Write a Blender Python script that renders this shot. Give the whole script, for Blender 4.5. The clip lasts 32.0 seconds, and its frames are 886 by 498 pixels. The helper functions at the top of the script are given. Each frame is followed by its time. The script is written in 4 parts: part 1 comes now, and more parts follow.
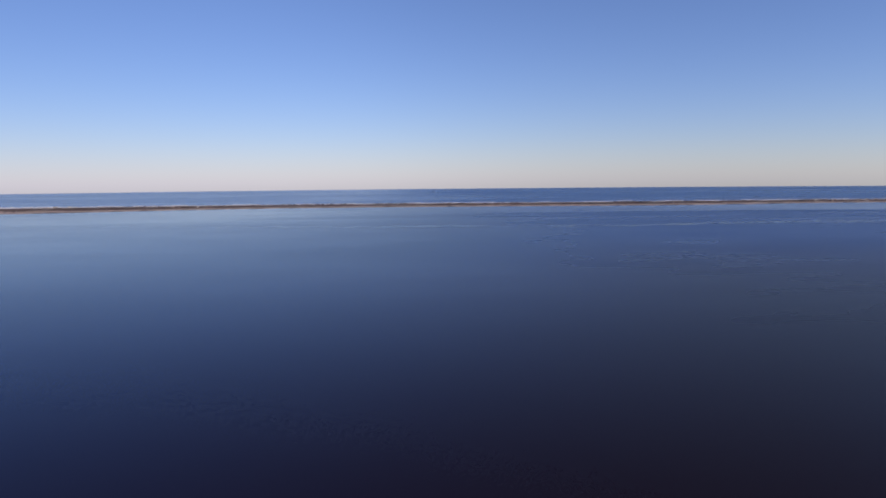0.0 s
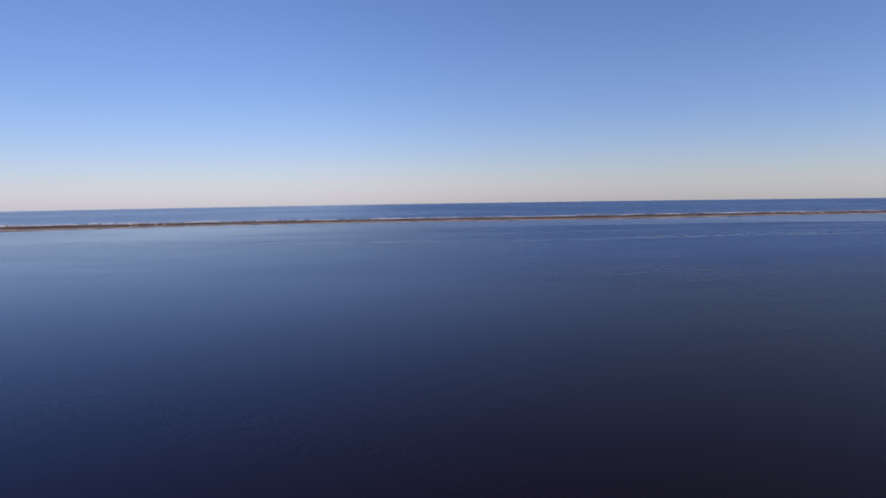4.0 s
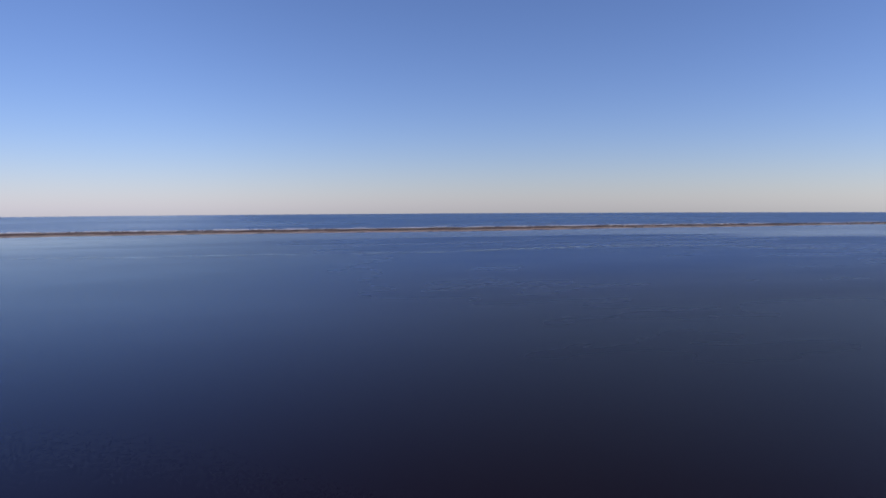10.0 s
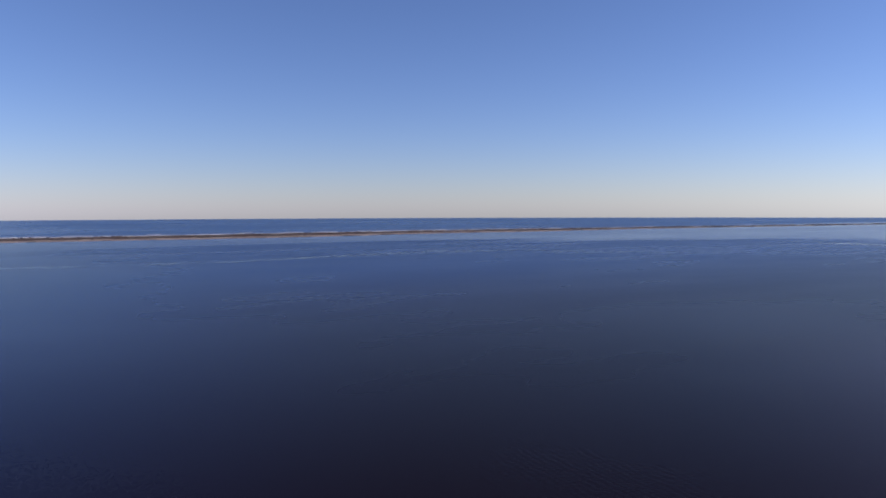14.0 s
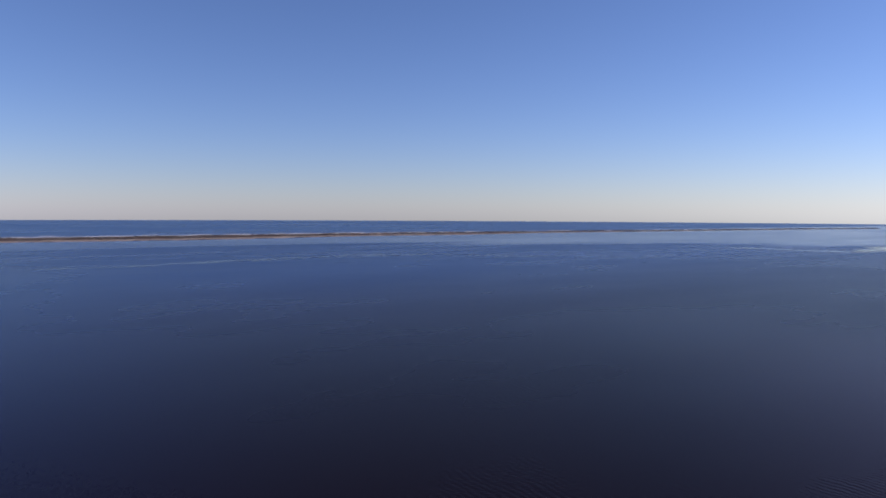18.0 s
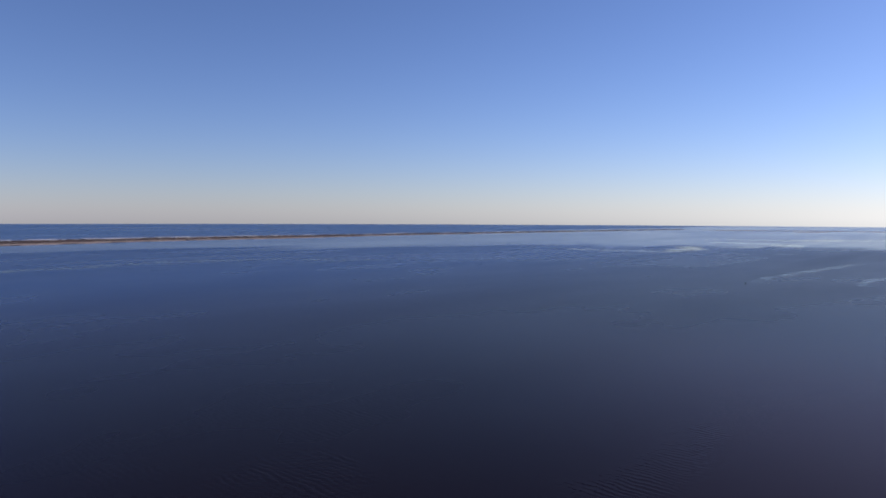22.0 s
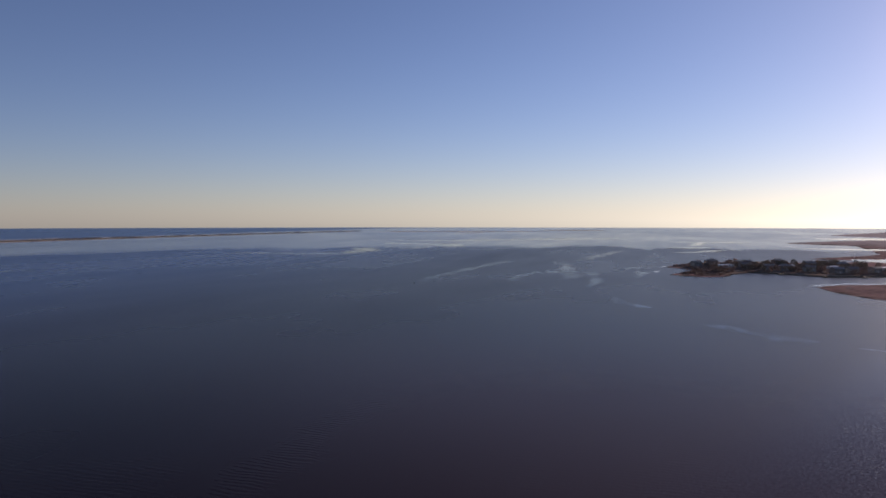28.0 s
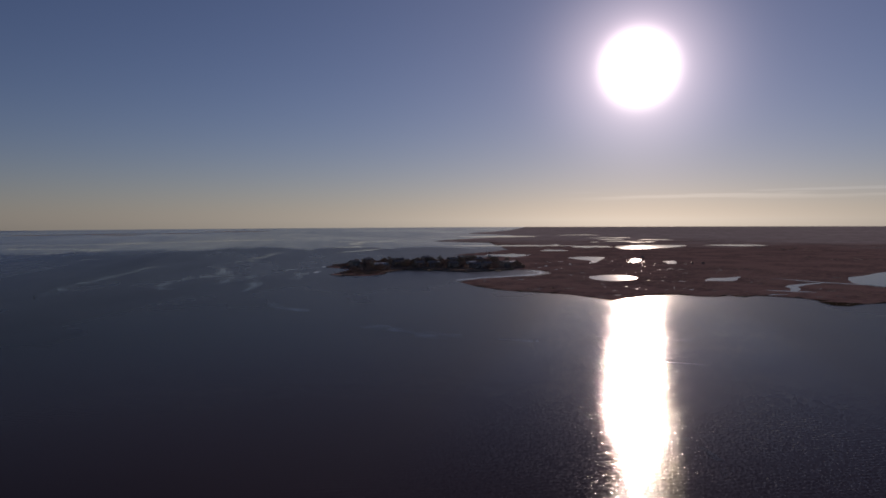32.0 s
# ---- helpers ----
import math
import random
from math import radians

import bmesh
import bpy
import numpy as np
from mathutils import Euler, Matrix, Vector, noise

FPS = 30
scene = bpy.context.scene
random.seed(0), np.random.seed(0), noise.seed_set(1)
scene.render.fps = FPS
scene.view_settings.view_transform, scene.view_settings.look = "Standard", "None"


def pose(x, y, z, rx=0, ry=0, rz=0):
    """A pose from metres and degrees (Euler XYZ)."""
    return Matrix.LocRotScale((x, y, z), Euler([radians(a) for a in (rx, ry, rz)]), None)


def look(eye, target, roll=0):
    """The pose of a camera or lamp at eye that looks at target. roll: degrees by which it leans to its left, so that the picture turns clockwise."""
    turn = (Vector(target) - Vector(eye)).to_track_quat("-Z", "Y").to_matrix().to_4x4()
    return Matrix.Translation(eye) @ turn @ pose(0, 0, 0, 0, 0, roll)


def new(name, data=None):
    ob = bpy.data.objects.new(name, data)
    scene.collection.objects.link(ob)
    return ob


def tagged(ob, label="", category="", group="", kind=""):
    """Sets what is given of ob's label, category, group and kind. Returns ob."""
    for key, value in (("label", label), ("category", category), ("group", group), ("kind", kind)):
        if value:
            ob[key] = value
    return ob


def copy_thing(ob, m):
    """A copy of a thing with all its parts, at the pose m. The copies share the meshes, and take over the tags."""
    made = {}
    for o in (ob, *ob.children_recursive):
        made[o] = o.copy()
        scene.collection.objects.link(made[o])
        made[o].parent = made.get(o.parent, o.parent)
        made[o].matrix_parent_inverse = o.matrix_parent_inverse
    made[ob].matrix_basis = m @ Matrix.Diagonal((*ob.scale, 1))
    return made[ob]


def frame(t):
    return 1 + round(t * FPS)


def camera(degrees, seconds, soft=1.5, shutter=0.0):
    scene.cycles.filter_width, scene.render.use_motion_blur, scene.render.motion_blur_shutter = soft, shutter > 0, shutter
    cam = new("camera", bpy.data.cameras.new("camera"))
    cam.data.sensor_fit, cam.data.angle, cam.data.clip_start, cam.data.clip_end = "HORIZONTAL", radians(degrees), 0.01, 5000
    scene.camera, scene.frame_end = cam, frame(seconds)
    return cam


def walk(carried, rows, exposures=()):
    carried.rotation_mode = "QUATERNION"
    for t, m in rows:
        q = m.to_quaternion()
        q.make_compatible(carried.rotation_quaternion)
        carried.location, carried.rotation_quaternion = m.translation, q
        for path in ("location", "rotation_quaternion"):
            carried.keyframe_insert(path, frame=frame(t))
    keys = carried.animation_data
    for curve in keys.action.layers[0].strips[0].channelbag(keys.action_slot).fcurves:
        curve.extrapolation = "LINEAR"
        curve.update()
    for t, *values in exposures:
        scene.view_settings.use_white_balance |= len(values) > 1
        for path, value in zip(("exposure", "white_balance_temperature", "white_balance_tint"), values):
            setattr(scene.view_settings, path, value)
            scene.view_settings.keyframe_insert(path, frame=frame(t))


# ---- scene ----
cam = camera(63.42, 32.0, soft=1.8)
PATH = [
    (0.0, pose(-3.16, -5.61, 48, 84.637, 0.546, -1.244)),
    (0.5, pose(-2.86, -3.19, 48, 84.775, 0.403, -1.657)),
    (1.0, pose(-2.55, -0.87, 48, 84.918, 0.325, -3.893)),
    (1.5, pose(-2.27, 1.15, 48, 85.128, 0.337, -5.647)),
    (2.0, pose(-2.02, 2.67, 48, 85.312, 0.421, -6.096)),
    (2.5, pose(-1.79, 3.57, 48, 85.509, 0.571, -5.910)),
    (3.0, pose(-1.59, 3.82, 48, 85.704, 0.750, -5.477)),
    (3.5, pose(-1.39, 3.51, 48, 85.777, 0.841, -4.821)),
    (4.0, pose(-1.16, 2.78, 48, 85.804, 0.897, -4.066)),
    (4.5, pose(-0.87, 1.83, 48, 85.813, 0.922, -3.276)),
    (5.0, pose(-0.49, 0.84, 48, 85.831, 0.919, -2.512)),
    (5.5, pose(0.01, 0.00, 48, 85.884, 0.892, -1.836)),
    (6.0, pose(0.64, -0.49, 48, 85.999, 0.846, -1.312)),
    (6.5, pose(1.45, -0.48, 48, 86.069, 0.698, -0.849)),
    (7.0, pose(2.46, 0.21, 48, 86.143, 0.562, -0.477)),
    (7.5, pose(3.74, 1.71, 48, 86.229, 0.475, -0.421)),
    (8.0, pose(5.31, 4.12, 48, 86.287, 0.426, -1.372)),
    (8.5, pose(7.21, 7.44, 48, 86.349, 0.412, -3.485)),
    (9.0, pose(9.41, 11.59, 48, 86.438, 0.406, -7.333)),
    (9.5, pose(11.86, 16.34, 48, 86.525, 0.356, -11.395)),
    (10.0, pose(14.41, 21.47, 48, 86.592, 0.328, -15.418)),
    (10.5, pose(16.94, 26.72, 48, 86.665, 0.326, -19.056)),
    (11.0, pose(19.33, 31.89, 48, 86.714, 0.321, -21.381)),
    (11.5, pose(21.49, 36.84, 48, 86.751, 0.322, -23.341)),
    (12.0, pose(23.41, 41.49, 48, 86.789, 0.297, -24.906)),
    (12.5, pose(25.04, 45.78, 48, 86.810, 0.237, -26.368)),
    (13.0, pose(26.43, 49.71, 48, 86.842, 0.172, -27.623)),
    (13.5, pose(27.60, 53.29, 48, 86.896, 0.180, -29.088)),
    (14.0, pose(28.59, 56.53, 48, 86.949, 0.199, -30.479)),
    (14.5, pose(29.45, 59.48, 48, 86.957, 0.208, -31.579)),
    (15.0, pose(30.23, 62.16, 48, 86.980, 0.171, -32.477)),
    (15.5, pose(30.98, 64.62, 48, 87.013, 0.100, -33.239)),
    (16.0, pose(31.76, 66.90, 48, 87.050, 0.009, -33.933)),
    (16.5, pose(32.63, 69.04, 48, 87.087, -0.091, -34.625)),
    (17.0, pose(33.63, 71.09, 48, 87.120, -0.185, -35.383)),
    (17.5, pose(34.82, 73.10, 48, 87.146, -0.224, -36.245)),
    (18.0, pose(36.24, 75.08, 48, 87.183, -0.286, -37.184)),
    (18.5, pose(37.91, 77.07, 48, 87.194, -0.327, -38.086)),
    (19.0, pose(39.83, 79.03, 48, 87.232, -0.338, -39.433)),
    (19.5, pose(41.96, 80.97, 48, 87.268, -0.322, -41.054)),
    (20.0, pose(44.26, 82.81, 48, 87.338, -0.338, -42.627)),
    (20.5, pose(46.69, 84.54, 48, 87.387, -0.327, -44.638)),
    (21.0, pose(49.21, 86.17, 48, 87.411, -0.304, -46.478)),
    (21.5, pose(51.77, 87.72, 48, 87.429, -0.272, -48.029)),
    (22.0, pose(54.28, 89.11, 48, 87.459, -0.225, -50.026)),
    (22.5, pose(56.71, 90.33, 48, 87.473, -0.209, -51.329)),
    (23.0, pose(59.05, 91.34, 48, 87.496, -0.226, -52.207)),
    (23.5, pose(61.30, 92.15, 48, 87.468, -0.182, -52.998)),
    (24.0, pose(63.47, 92.80, 48, 87.480, -0.151, -53.854)),
    (24.5, pose(65.58, 93.33, 48, 87.477, -0.165, -54.217)),
    (25.0, pose(67.66, 93.81, 48, 87.494, -0.179, -55.682)),
    (25.5, pose(69.74, 94.22, 48, 87.528, -0.185, -58.047)),
    (26.0, pose(71.84, 94.54, 48, 87.574, -0.176, -61.114)),
    (26.5, pose(73.99, 94.76, 48, 87.627, -0.146, -64.680)),
    (27.0, pose(76.21, 94.86, 48, 87.682, -0.085, -68.548)),
    (27.5, pose(78.50, 94.85, 48, 87.716, -0.044, -71.765)),
    (28.0, pose(80.86, 94.71, 48, 87.700, -0.019, -75.028)),
    (28.5, pose(83.29, 94.40, 48, 87.650, -0.063, -78.109)),
    (29.0, pose(85.80, 93.95, 48, 87.649, -0.066, -81.455)),
    (29.5, pose(88.37, 93.37, 48, 87.661, 0.027, -84.577)),
    (30.0, pose(90.98, 92.74, 48, 87.686, 0.146, -88.421)),
    (30.5, pose(93.62, 92.11, 48, 87.696, 0.166, -91.621)),
    (31.0, pose(96.27, 91.48, 48, 87.667, 0.193, -94.760)),
    (31.5, pose(98.90, 90.85, 48, 87.658, 0.241, -97.756)),
    (32.0, pose(101.52, 90.20, 48, 87.692, 0.299, -101.370)),
]
EXPOSURES = [(0, 0.90, 6010, 36), (10, 0.86, 5930, 36), (20, 0.77, 5870, 36), (24, 0.68, 6000, 36), (26, 0.53, 6250, 36), (27, 0.38, 6450, 36), (28, 0.28, 6720, 37), (29, 0.18, 6820, 38), (30, -0.28, 6750, 37), (31, -0.80, 6750, 38), (32, -1.06, 6750, 39)]
walk(cam, PATH, EXPOSURES)

# ---- sky and sun: low winter sun over the marsh ----
SUN_AZ, SUN_EL = radians(116.6), radians(11.4)      # clockwise from +Y
SUN_DIR = Vector((math.sin(SUN_AZ) * math.cos(SUN_EL), math.cos(SUN_AZ) * math.cos(SUN_EL), math.sin(SUN_EL)))


class Nodes:
    """A short way to write node trees."""

    def __init__(self, tree):
        self.tree = tree
        tree.nodes.clear()

    def add(self, kind, operation="", data_type="", blend_type="", interpolation_type=""):
        node = self.tree.nodes.new(kind)
        if operation:
            node.operation = operation
        if data_type:
            node.data_type = data_type
        if blend_type:
            node.blend_type = blend_type
        if interpolation_type:
            node.interpolation_type = interpolation_type
        return node

    def link(self, a, b):
        self.tree.links.new(a, b)

    def put(self, socket, value):
        if isinstance(value, bpy.types.NodeSocket):
            self.link(value, socket)
        else:
            socket.default_value = value

    def math(self, op, a, b=0.0, c=0.0):
        node = self.add("ShaderNodeMath", operation=op)
        for socket, value in zip(node.inputs, (a, b, c)):
            self.put(socket, value)
        return node.outputs[0]

    def vmath(self, op, a, b=(0, 0, 0)):
        node = self.add("ShaderNodeVectorMath", operation=op)
        self.put(node.inputs[0], a)
        self.put(node.inputs[1], b)
        return node.outputs["Value"] if op in ("DOT_PRODUCT", "LENGTH") else node.outputs[0]

    def ramp(self, value, lo, hi, a=0.0, b=1.0):
        node = self.add("ShaderNodeMapRange", interpolation_type="SMOOTHSTEP")
        for socket, v in zip(node.inputs, (value, lo, hi, a, b)):
            self.put(socket, v)
        return node.outputs[0]

    def mix(self, fac, a, b):
        node = self.add("ShaderNodeMix", data_type="RGBA")
        self.put(node.inputs[0], fac)
        self.put(node.inputs[6], a)
        self.put(node.inputs[7], b)
        return node.outputs[2]

    def noise(self, vector, scale, detail=3.0, rough=0.55, warp=0.0):
        node = self.add("ShaderNodeTexNoise")
        self.put(node.inputs["Vector"], vector)
        node.inputs["Scale"].default_value = scale
        node.inputs["Detail"].default_value = detail
        node.inputs["Roughness"].default_value = rough
        node.inputs["Distortion"].default_value = warp
        return node.outputs[0]

    def scaled(self, vector, x, y, z, turn=0.0):
        node = self.add("ShaderNodeMapping")
        self.put(node.inputs["Vector"], vector)
        node.inputs["Scale"].default_value = (x, y, z)
        node.inputs["Rotation"].default_value = (0, 0, radians(turn))
        return node.outputs[0]


def make_world():
    world = bpy.data.worlds.new("sky")
    scene.world = world
    world.use_nodes = True
    n = Nodes(world.node_tree)
    sky = n.add("ShaderNodeTexSky")
    sky.sky_type, sky.sun_disc, sky.sun_elevation, sky.sun_rotation = "NISHITA", False, SUN_EL, SUN_AZ
    sky.altitude, sky.air_density, sky.dust_density, sky.ozone_density = 0.0, 0.8, 0.08, 3.0
    way = n.add("ShaderNodeTexCoord").outputs["Generated"]
    near = n.math("MAXIMUM", n.vmath("DOT_PRODUCT", way, tuple(SUN_DIR)), 0.0)
    # the bright sky close round the sun
    glow = n.math("MULTIPLY", n.math("POWER", near, 2600.0), 330.0)
    glow = n.math("ADD", glow, n.math("MULTIPLY", n.math("POWER", near, 260.0), 15.0))
    glow = n.math("ADD", glow, n.math("MULTIPLY", n.math("POWER", near, 24.0), 0.25))
    glow = n.math("ADD", glow, n.math("MULTIPLY", n.math("POWER", near, 900.0), 8.0))
    glow = n.math("ADD", glow, n.math("MULTIPLY", n.math("POWER", near, 60.0), 0.25))
    broad = n.math("MULTIPLY", n.math("POWER", near, 9.0), 0.95)
    tint = n.add("ShaderNodeCombineColor")
    for socket, k, q in zip(tint.inputs, (1.0, 0.93, 0.86), (0.72, 0.86, 1.08)):
        n.put(socket, n.math("ADD", n.math("MULTIPLY", glow, k), n.math("MULTIPLY", broad, q)))
    both = n.add("ShaderNodeMix", data_type="RGBA", blend_type="ADD")
    both.inputs[0].default_value = 1.0
    n.link(sky.outputs[0], both.inputs[6])
    n.link(tint.outputs[0], both.inputs[7])
    # a few thin cloud bars low over the land
    high = n.add("ShaderNodeSeparateXYZ")
    n.link(way, high.inputs[0])
    bars = n.noise(n.scaled(way, 3.0, 3.0, 120.0), 1.6, 3.0)
    low = n.math("MULTIPLY", n.ramp(high.outputs[2], 0.022, 0.031), n.ramp(high.outputs[2], 0.034, 0.043, 1.0, 0.0))
    side = n.ramp(n.vmath("DOT_PRODUCT", way, (math.sin(radians(127)), math.cos(radians(127)), 0)), 0.955, 0.99)
    cloud = n.math("MULTIPLY", n.math("MULTIPLY", low, side), n.ramp(bars, 0.46, 0.60, 0.0, 0.16))
    thin = n.add("ShaderNodeMix", data_type="RGBA", blend_type="ADD")
    n.link(cloud, thin.inputs[0])
    n.link(both.outputs[2], thin.inputs[6])
    n.link(both.outputs[2], thin.inputs[7])
    lit = thin.outputs[2]
    # a clear winter sky: dim pink low down opposite the sun
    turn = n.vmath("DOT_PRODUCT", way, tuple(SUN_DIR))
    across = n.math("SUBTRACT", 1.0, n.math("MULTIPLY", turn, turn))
    # sky above the view, darkened square to the sun to darken water reflections
    high_dim = n.math("MULTIPLY", across, n.ramp(high.outputs[2], 0.30, 0.75, 0.0, 0.45))
    dim = n.math("SUBTRACT", n.math("SUBTRACT", 1.0, high_dim), n.ramp(turn, -0.45, -1.0, 0.0, 0.34))
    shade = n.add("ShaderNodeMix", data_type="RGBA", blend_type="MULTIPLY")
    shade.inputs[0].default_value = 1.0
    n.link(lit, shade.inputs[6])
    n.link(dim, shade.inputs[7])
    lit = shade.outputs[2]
    # pale haze takes the colour out of the sky towards the horizon
    rise = n.math("MAXIMUM", high.outputs[2], 0.0)
    grey = n.add("ShaderNodeRGBToBW")
    n.link(lit, grey.inputs[0])
    pale = n.add("ShaderNodeCombineColor")
    for socket, k, slope in zip(pale.inputs, (0.892, 0.987, 0.868), (-0.03, 0.02, -0.07)):
        hue = n.math("MULTIPLY", n.math("MULTIPLY_ADD", turn, slope, k), n.math("MULTIPLY_ADD", n.math("MULTIPLY", turn, turn), 0.13, 0.87))
        n.put(socket, n.math("MULTIPLY", grey.outputs[0], hue))
    haze = n.math("MULTIPLY", n.math("POWER", 2.718, n.math("MULTIPLY", rise, -26.0)), 0.70)
    lit = n.mix(haze, lit, pale.outputs[0])
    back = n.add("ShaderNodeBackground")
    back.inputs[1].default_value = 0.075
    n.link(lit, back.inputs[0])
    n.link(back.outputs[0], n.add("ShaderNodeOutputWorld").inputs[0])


make_world()
sun = new("sun", bpy.data.lights.new("sun", "SUN"))
sun.data.energy, sun.data.angle, sun.data.color = 3.0, radians(0.53), (1.0, 0.92, 0.67)
sun.matrix_world = look((0, 0, 200), Vector((0, 0, 200)) - SUN_DIR)


# ---- materials ----
def material(name):
    m = bpy.data.materials.new(name)
    m.use_nodes = True
    n = Nodes(m.node_tree)
    bsdf = n.add("ShaderNodeBsdfPrincipled")
    out = n.add("ShaderNodeOutputMaterial")
    n.link(bsdf.outputs[0], out.inputs[0])
    pos = n.add("ShaderNodeNewGeometry").outputs["Position"]
    return m, n, bsdf, pos


def bump(n, bsdf, height, strength, distance):
    b = n.add("ShaderNodeBump")
    b.inputs["Strength"].default_value = strength
    b.inputs["Distance"].default_value = distance
    n.link(height, b.inputs["Height"])
    n.link(b.outputs[0], bsdf.inputs["Normal"])


def water(name, chop=1.0, rough=1.0):
    """Rippled water: every small facet leans by its own slope."""
    m, n, bsdf, pos = material(name)
    sep = n.add("ShaderNodeSeparateXYZ")
    n.link(pos, sep.inputs[0])
    east, north = sep.outputs[0], sep.outputs[1]
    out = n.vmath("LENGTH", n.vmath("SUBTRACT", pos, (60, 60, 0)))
    ocean = n.ramp(north, 1480, 1560)
    bay = n.math("SUBTRACT", 1.0, ocean)
    # wind: broad patches of ruffled and of smooth water, drawn out along the island
    wind = n.noise(n.scaled(pos, 0.0011, 0.0026, 1), 1.0, 4.0, 0.55, 0.6)
    fine = n.noise(n.scaled(pos, 0.008, 0.014, 1), 1.0, 3.0)
    calm = n.math("ADD", n.math("MULTIPLY", wind, 0.75), n.math("MULTIPLY", fine, 0.25))
    streak = n.noise(n.scaled(pos, 0.0009, 0.0075, 1, 8), 1.0, 4.0, 0.6, 0.5)
    # a calm belt lies under the island and over the far bay; the water to the west lies smooth too
    reach = n.math("SUBTRACT", out, n.math("MULTIPLY", east, 0.25))
    belt = n.ramp(n.math("ADD", reach, n.math("MULTIPLY", n.math("SUBTRACT", streak, 0.5), 440.0)), 915, 1025)
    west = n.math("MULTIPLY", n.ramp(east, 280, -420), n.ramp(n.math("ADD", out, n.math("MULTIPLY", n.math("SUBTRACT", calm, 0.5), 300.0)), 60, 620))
    belt = n.math("MULTIPLY", n.math("MAXIMUM", belt, n.math("MULTIPLY", west, n.ramp(streak, 0.3, 0.6, 0.75, 1.0))), bay)
    steep = n.math("MULTIPLY", n.ramp(calm, 0.36, 0.62, 0.8, 1.1), n.math("SUBTRACT", 1.0, n.math("MULTIPLY", belt, 0.3)))
    steep = n.math("MULTIPLY", n.math("MULTIPLY", steep, chop), n.math("MULTIPLY", n.ramp(out, 250, 900, 1.0, 0.5), n.math("SUBTRACT", 1.0, n.math("MULTIPLY", ocean, 0.85))))
    # wind waves run across the bay, crests along +Y, about a metre and a half apart, in gusty patches
    wave = n.add("ShaderNodeTexWave")
    wave.wave_type, wave.bands_direction, wave.wave_profile = "BANDS", "X", "SIN"
    n.link(n.scaled(pos, 1, 1, 1, 3), wave.inputs["Vector"])
    wave.inputs["Scale"].default_value = 0.21
    wave.inputs["Distortion"].default_value = 7.0
    wave.inputs["Detail"].default_value = 2.0
    wave.inputs["Detail Scale"].default_value = 0.6
    gust = n.ramp(n.noise(pos, 0.028, 4.0, 0.6), 0.42, 0.66, 0.02, 0.075)
    gust = n.math("MULTIPLY", gust, n.ramp(east, 60, 130, 0.12, 1.0))
    swell = n.math("MULTIPLY", n.math("SUBTRACT", wave.outputs[1], 0.5), gust)
    # short facets, sharp close by; they catch the sun one by one
    tex = n.add("ShaderNodeTexNoise")
    n.link(n.scaled(pos, 2.9, 1.8, 1), tex.inputs["Vector"])
    tex.inputs["Scale"].default_value, tex.inputs["Detail"].default_value, tex.inputs["Roughness"].default_value = 1.0, 4.0, 0.72
    two = n.add("ShaderNodeSeparateColor")
    n.link(tex.outputs["Color"], two.inputs[0])
    # longer waves that break the sun's path into patches
    long = n.add("ShaderNodeTexNoise")
    n.link(n.scaled(pos, 0.42, 0.30, 1), long.inputs["Vector"])
    long.inputs["Scale"].default_value, long.inputs["Detail"].default_value = 1.0, 2.0
    wide = n.add("ShaderNodeSeparateColor")
    n.link(long.outputs["Color"], wide.inputs[0])
    # the breeze is freshest in a lane off the marsh, where the facets stand steepest
    lane = n.math("MULTIPLY_ADD", east, 0.5, north)
    fresh = n.math("MULTIPLY", n.ramp(lane, 205, 160), n.ramp(lane, 60, 115, 0.15, 1.0))
    fresh = n.math("MULTIPLY", fresh, n.ramp(east, 60, 200))
    fresh = n.math("MULTIPLY", fresh, n.ramp(out, 330, 720, 1.0, 0.0))
    fresh = n.math("MULTIPLY", fresh, n.ramp(out, 150, 300, 1.08, 1.0))
    lift = n.math("MULTIPLY", n.ramp(out, 180, 480, 0.02, 0.11), n.math("MULTIPLY_ADD", fresh, 0.7, 0.3))
    swell = n.math("ADD", swell, n.math("MULTIPLY", n.math("SUBTRACT", wide.outputs[0], 0.5), lift))
    sx = n.math("ADD", swell, n.math("MULTIPLY", n.math("SUBTRACT", two.outputs[0], 0.5), n.math("MULTIPLY_ADD", fresh, SLOPE_X * 0.80, SLOPE_X * 0.20)))
    sy = n.math("MULTIPLY", n.math("SUBTRACT", two.outputs[1], 0.5), n.math("MULTIPLY_ADD", fresh, SLOPE_Y * 0.79, SLOPE_Y * 0.21))
    steep = n.math("MULTIPLY", steep, n.ramp(n.noise(n.scaled(pos, 0.012, 0.012, 1), 1.0, 3.0, 0.6, 0.8), 0.4, 0.6, 0.82, 1.18))
    lean = n.add("ShaderNodeCombineXYZ")
    n.put(lean.inputs[0], n.math("MULTIPLY", sx, steep))
    n.put(lean.inputs[1], n.math("MULTIPLY", sy, steep))
    lean.inputs[2].default_value = 1.0
    n.link(n.vmath("NORMALIZE", lean.outputs[0]), bsdf.inputs["Normal"])
    # small waves merge into a general roughness with distance from the middle of the bay
    near = n.math("MULTIPLY_ADD", fresh, -0.205, n.ramp(east, -130, 110, 0.185, 0.265))
    far = n.math("MULTIPLY_ADD", fresh, -0.16, n.ramp(east, -350, 250, 0.20, 0.285))
    blur = n.math("ADD", n.ramp(out, 130, 560, near, far), n.ramp(calm, 0.36, 0.62, -0.02, 0.02))
    blur = n.math("SUBTRACT", blur, n.math("MULTIPLY", belt, n.ramp(east, 200, 1300, 0.055, 0.115)))
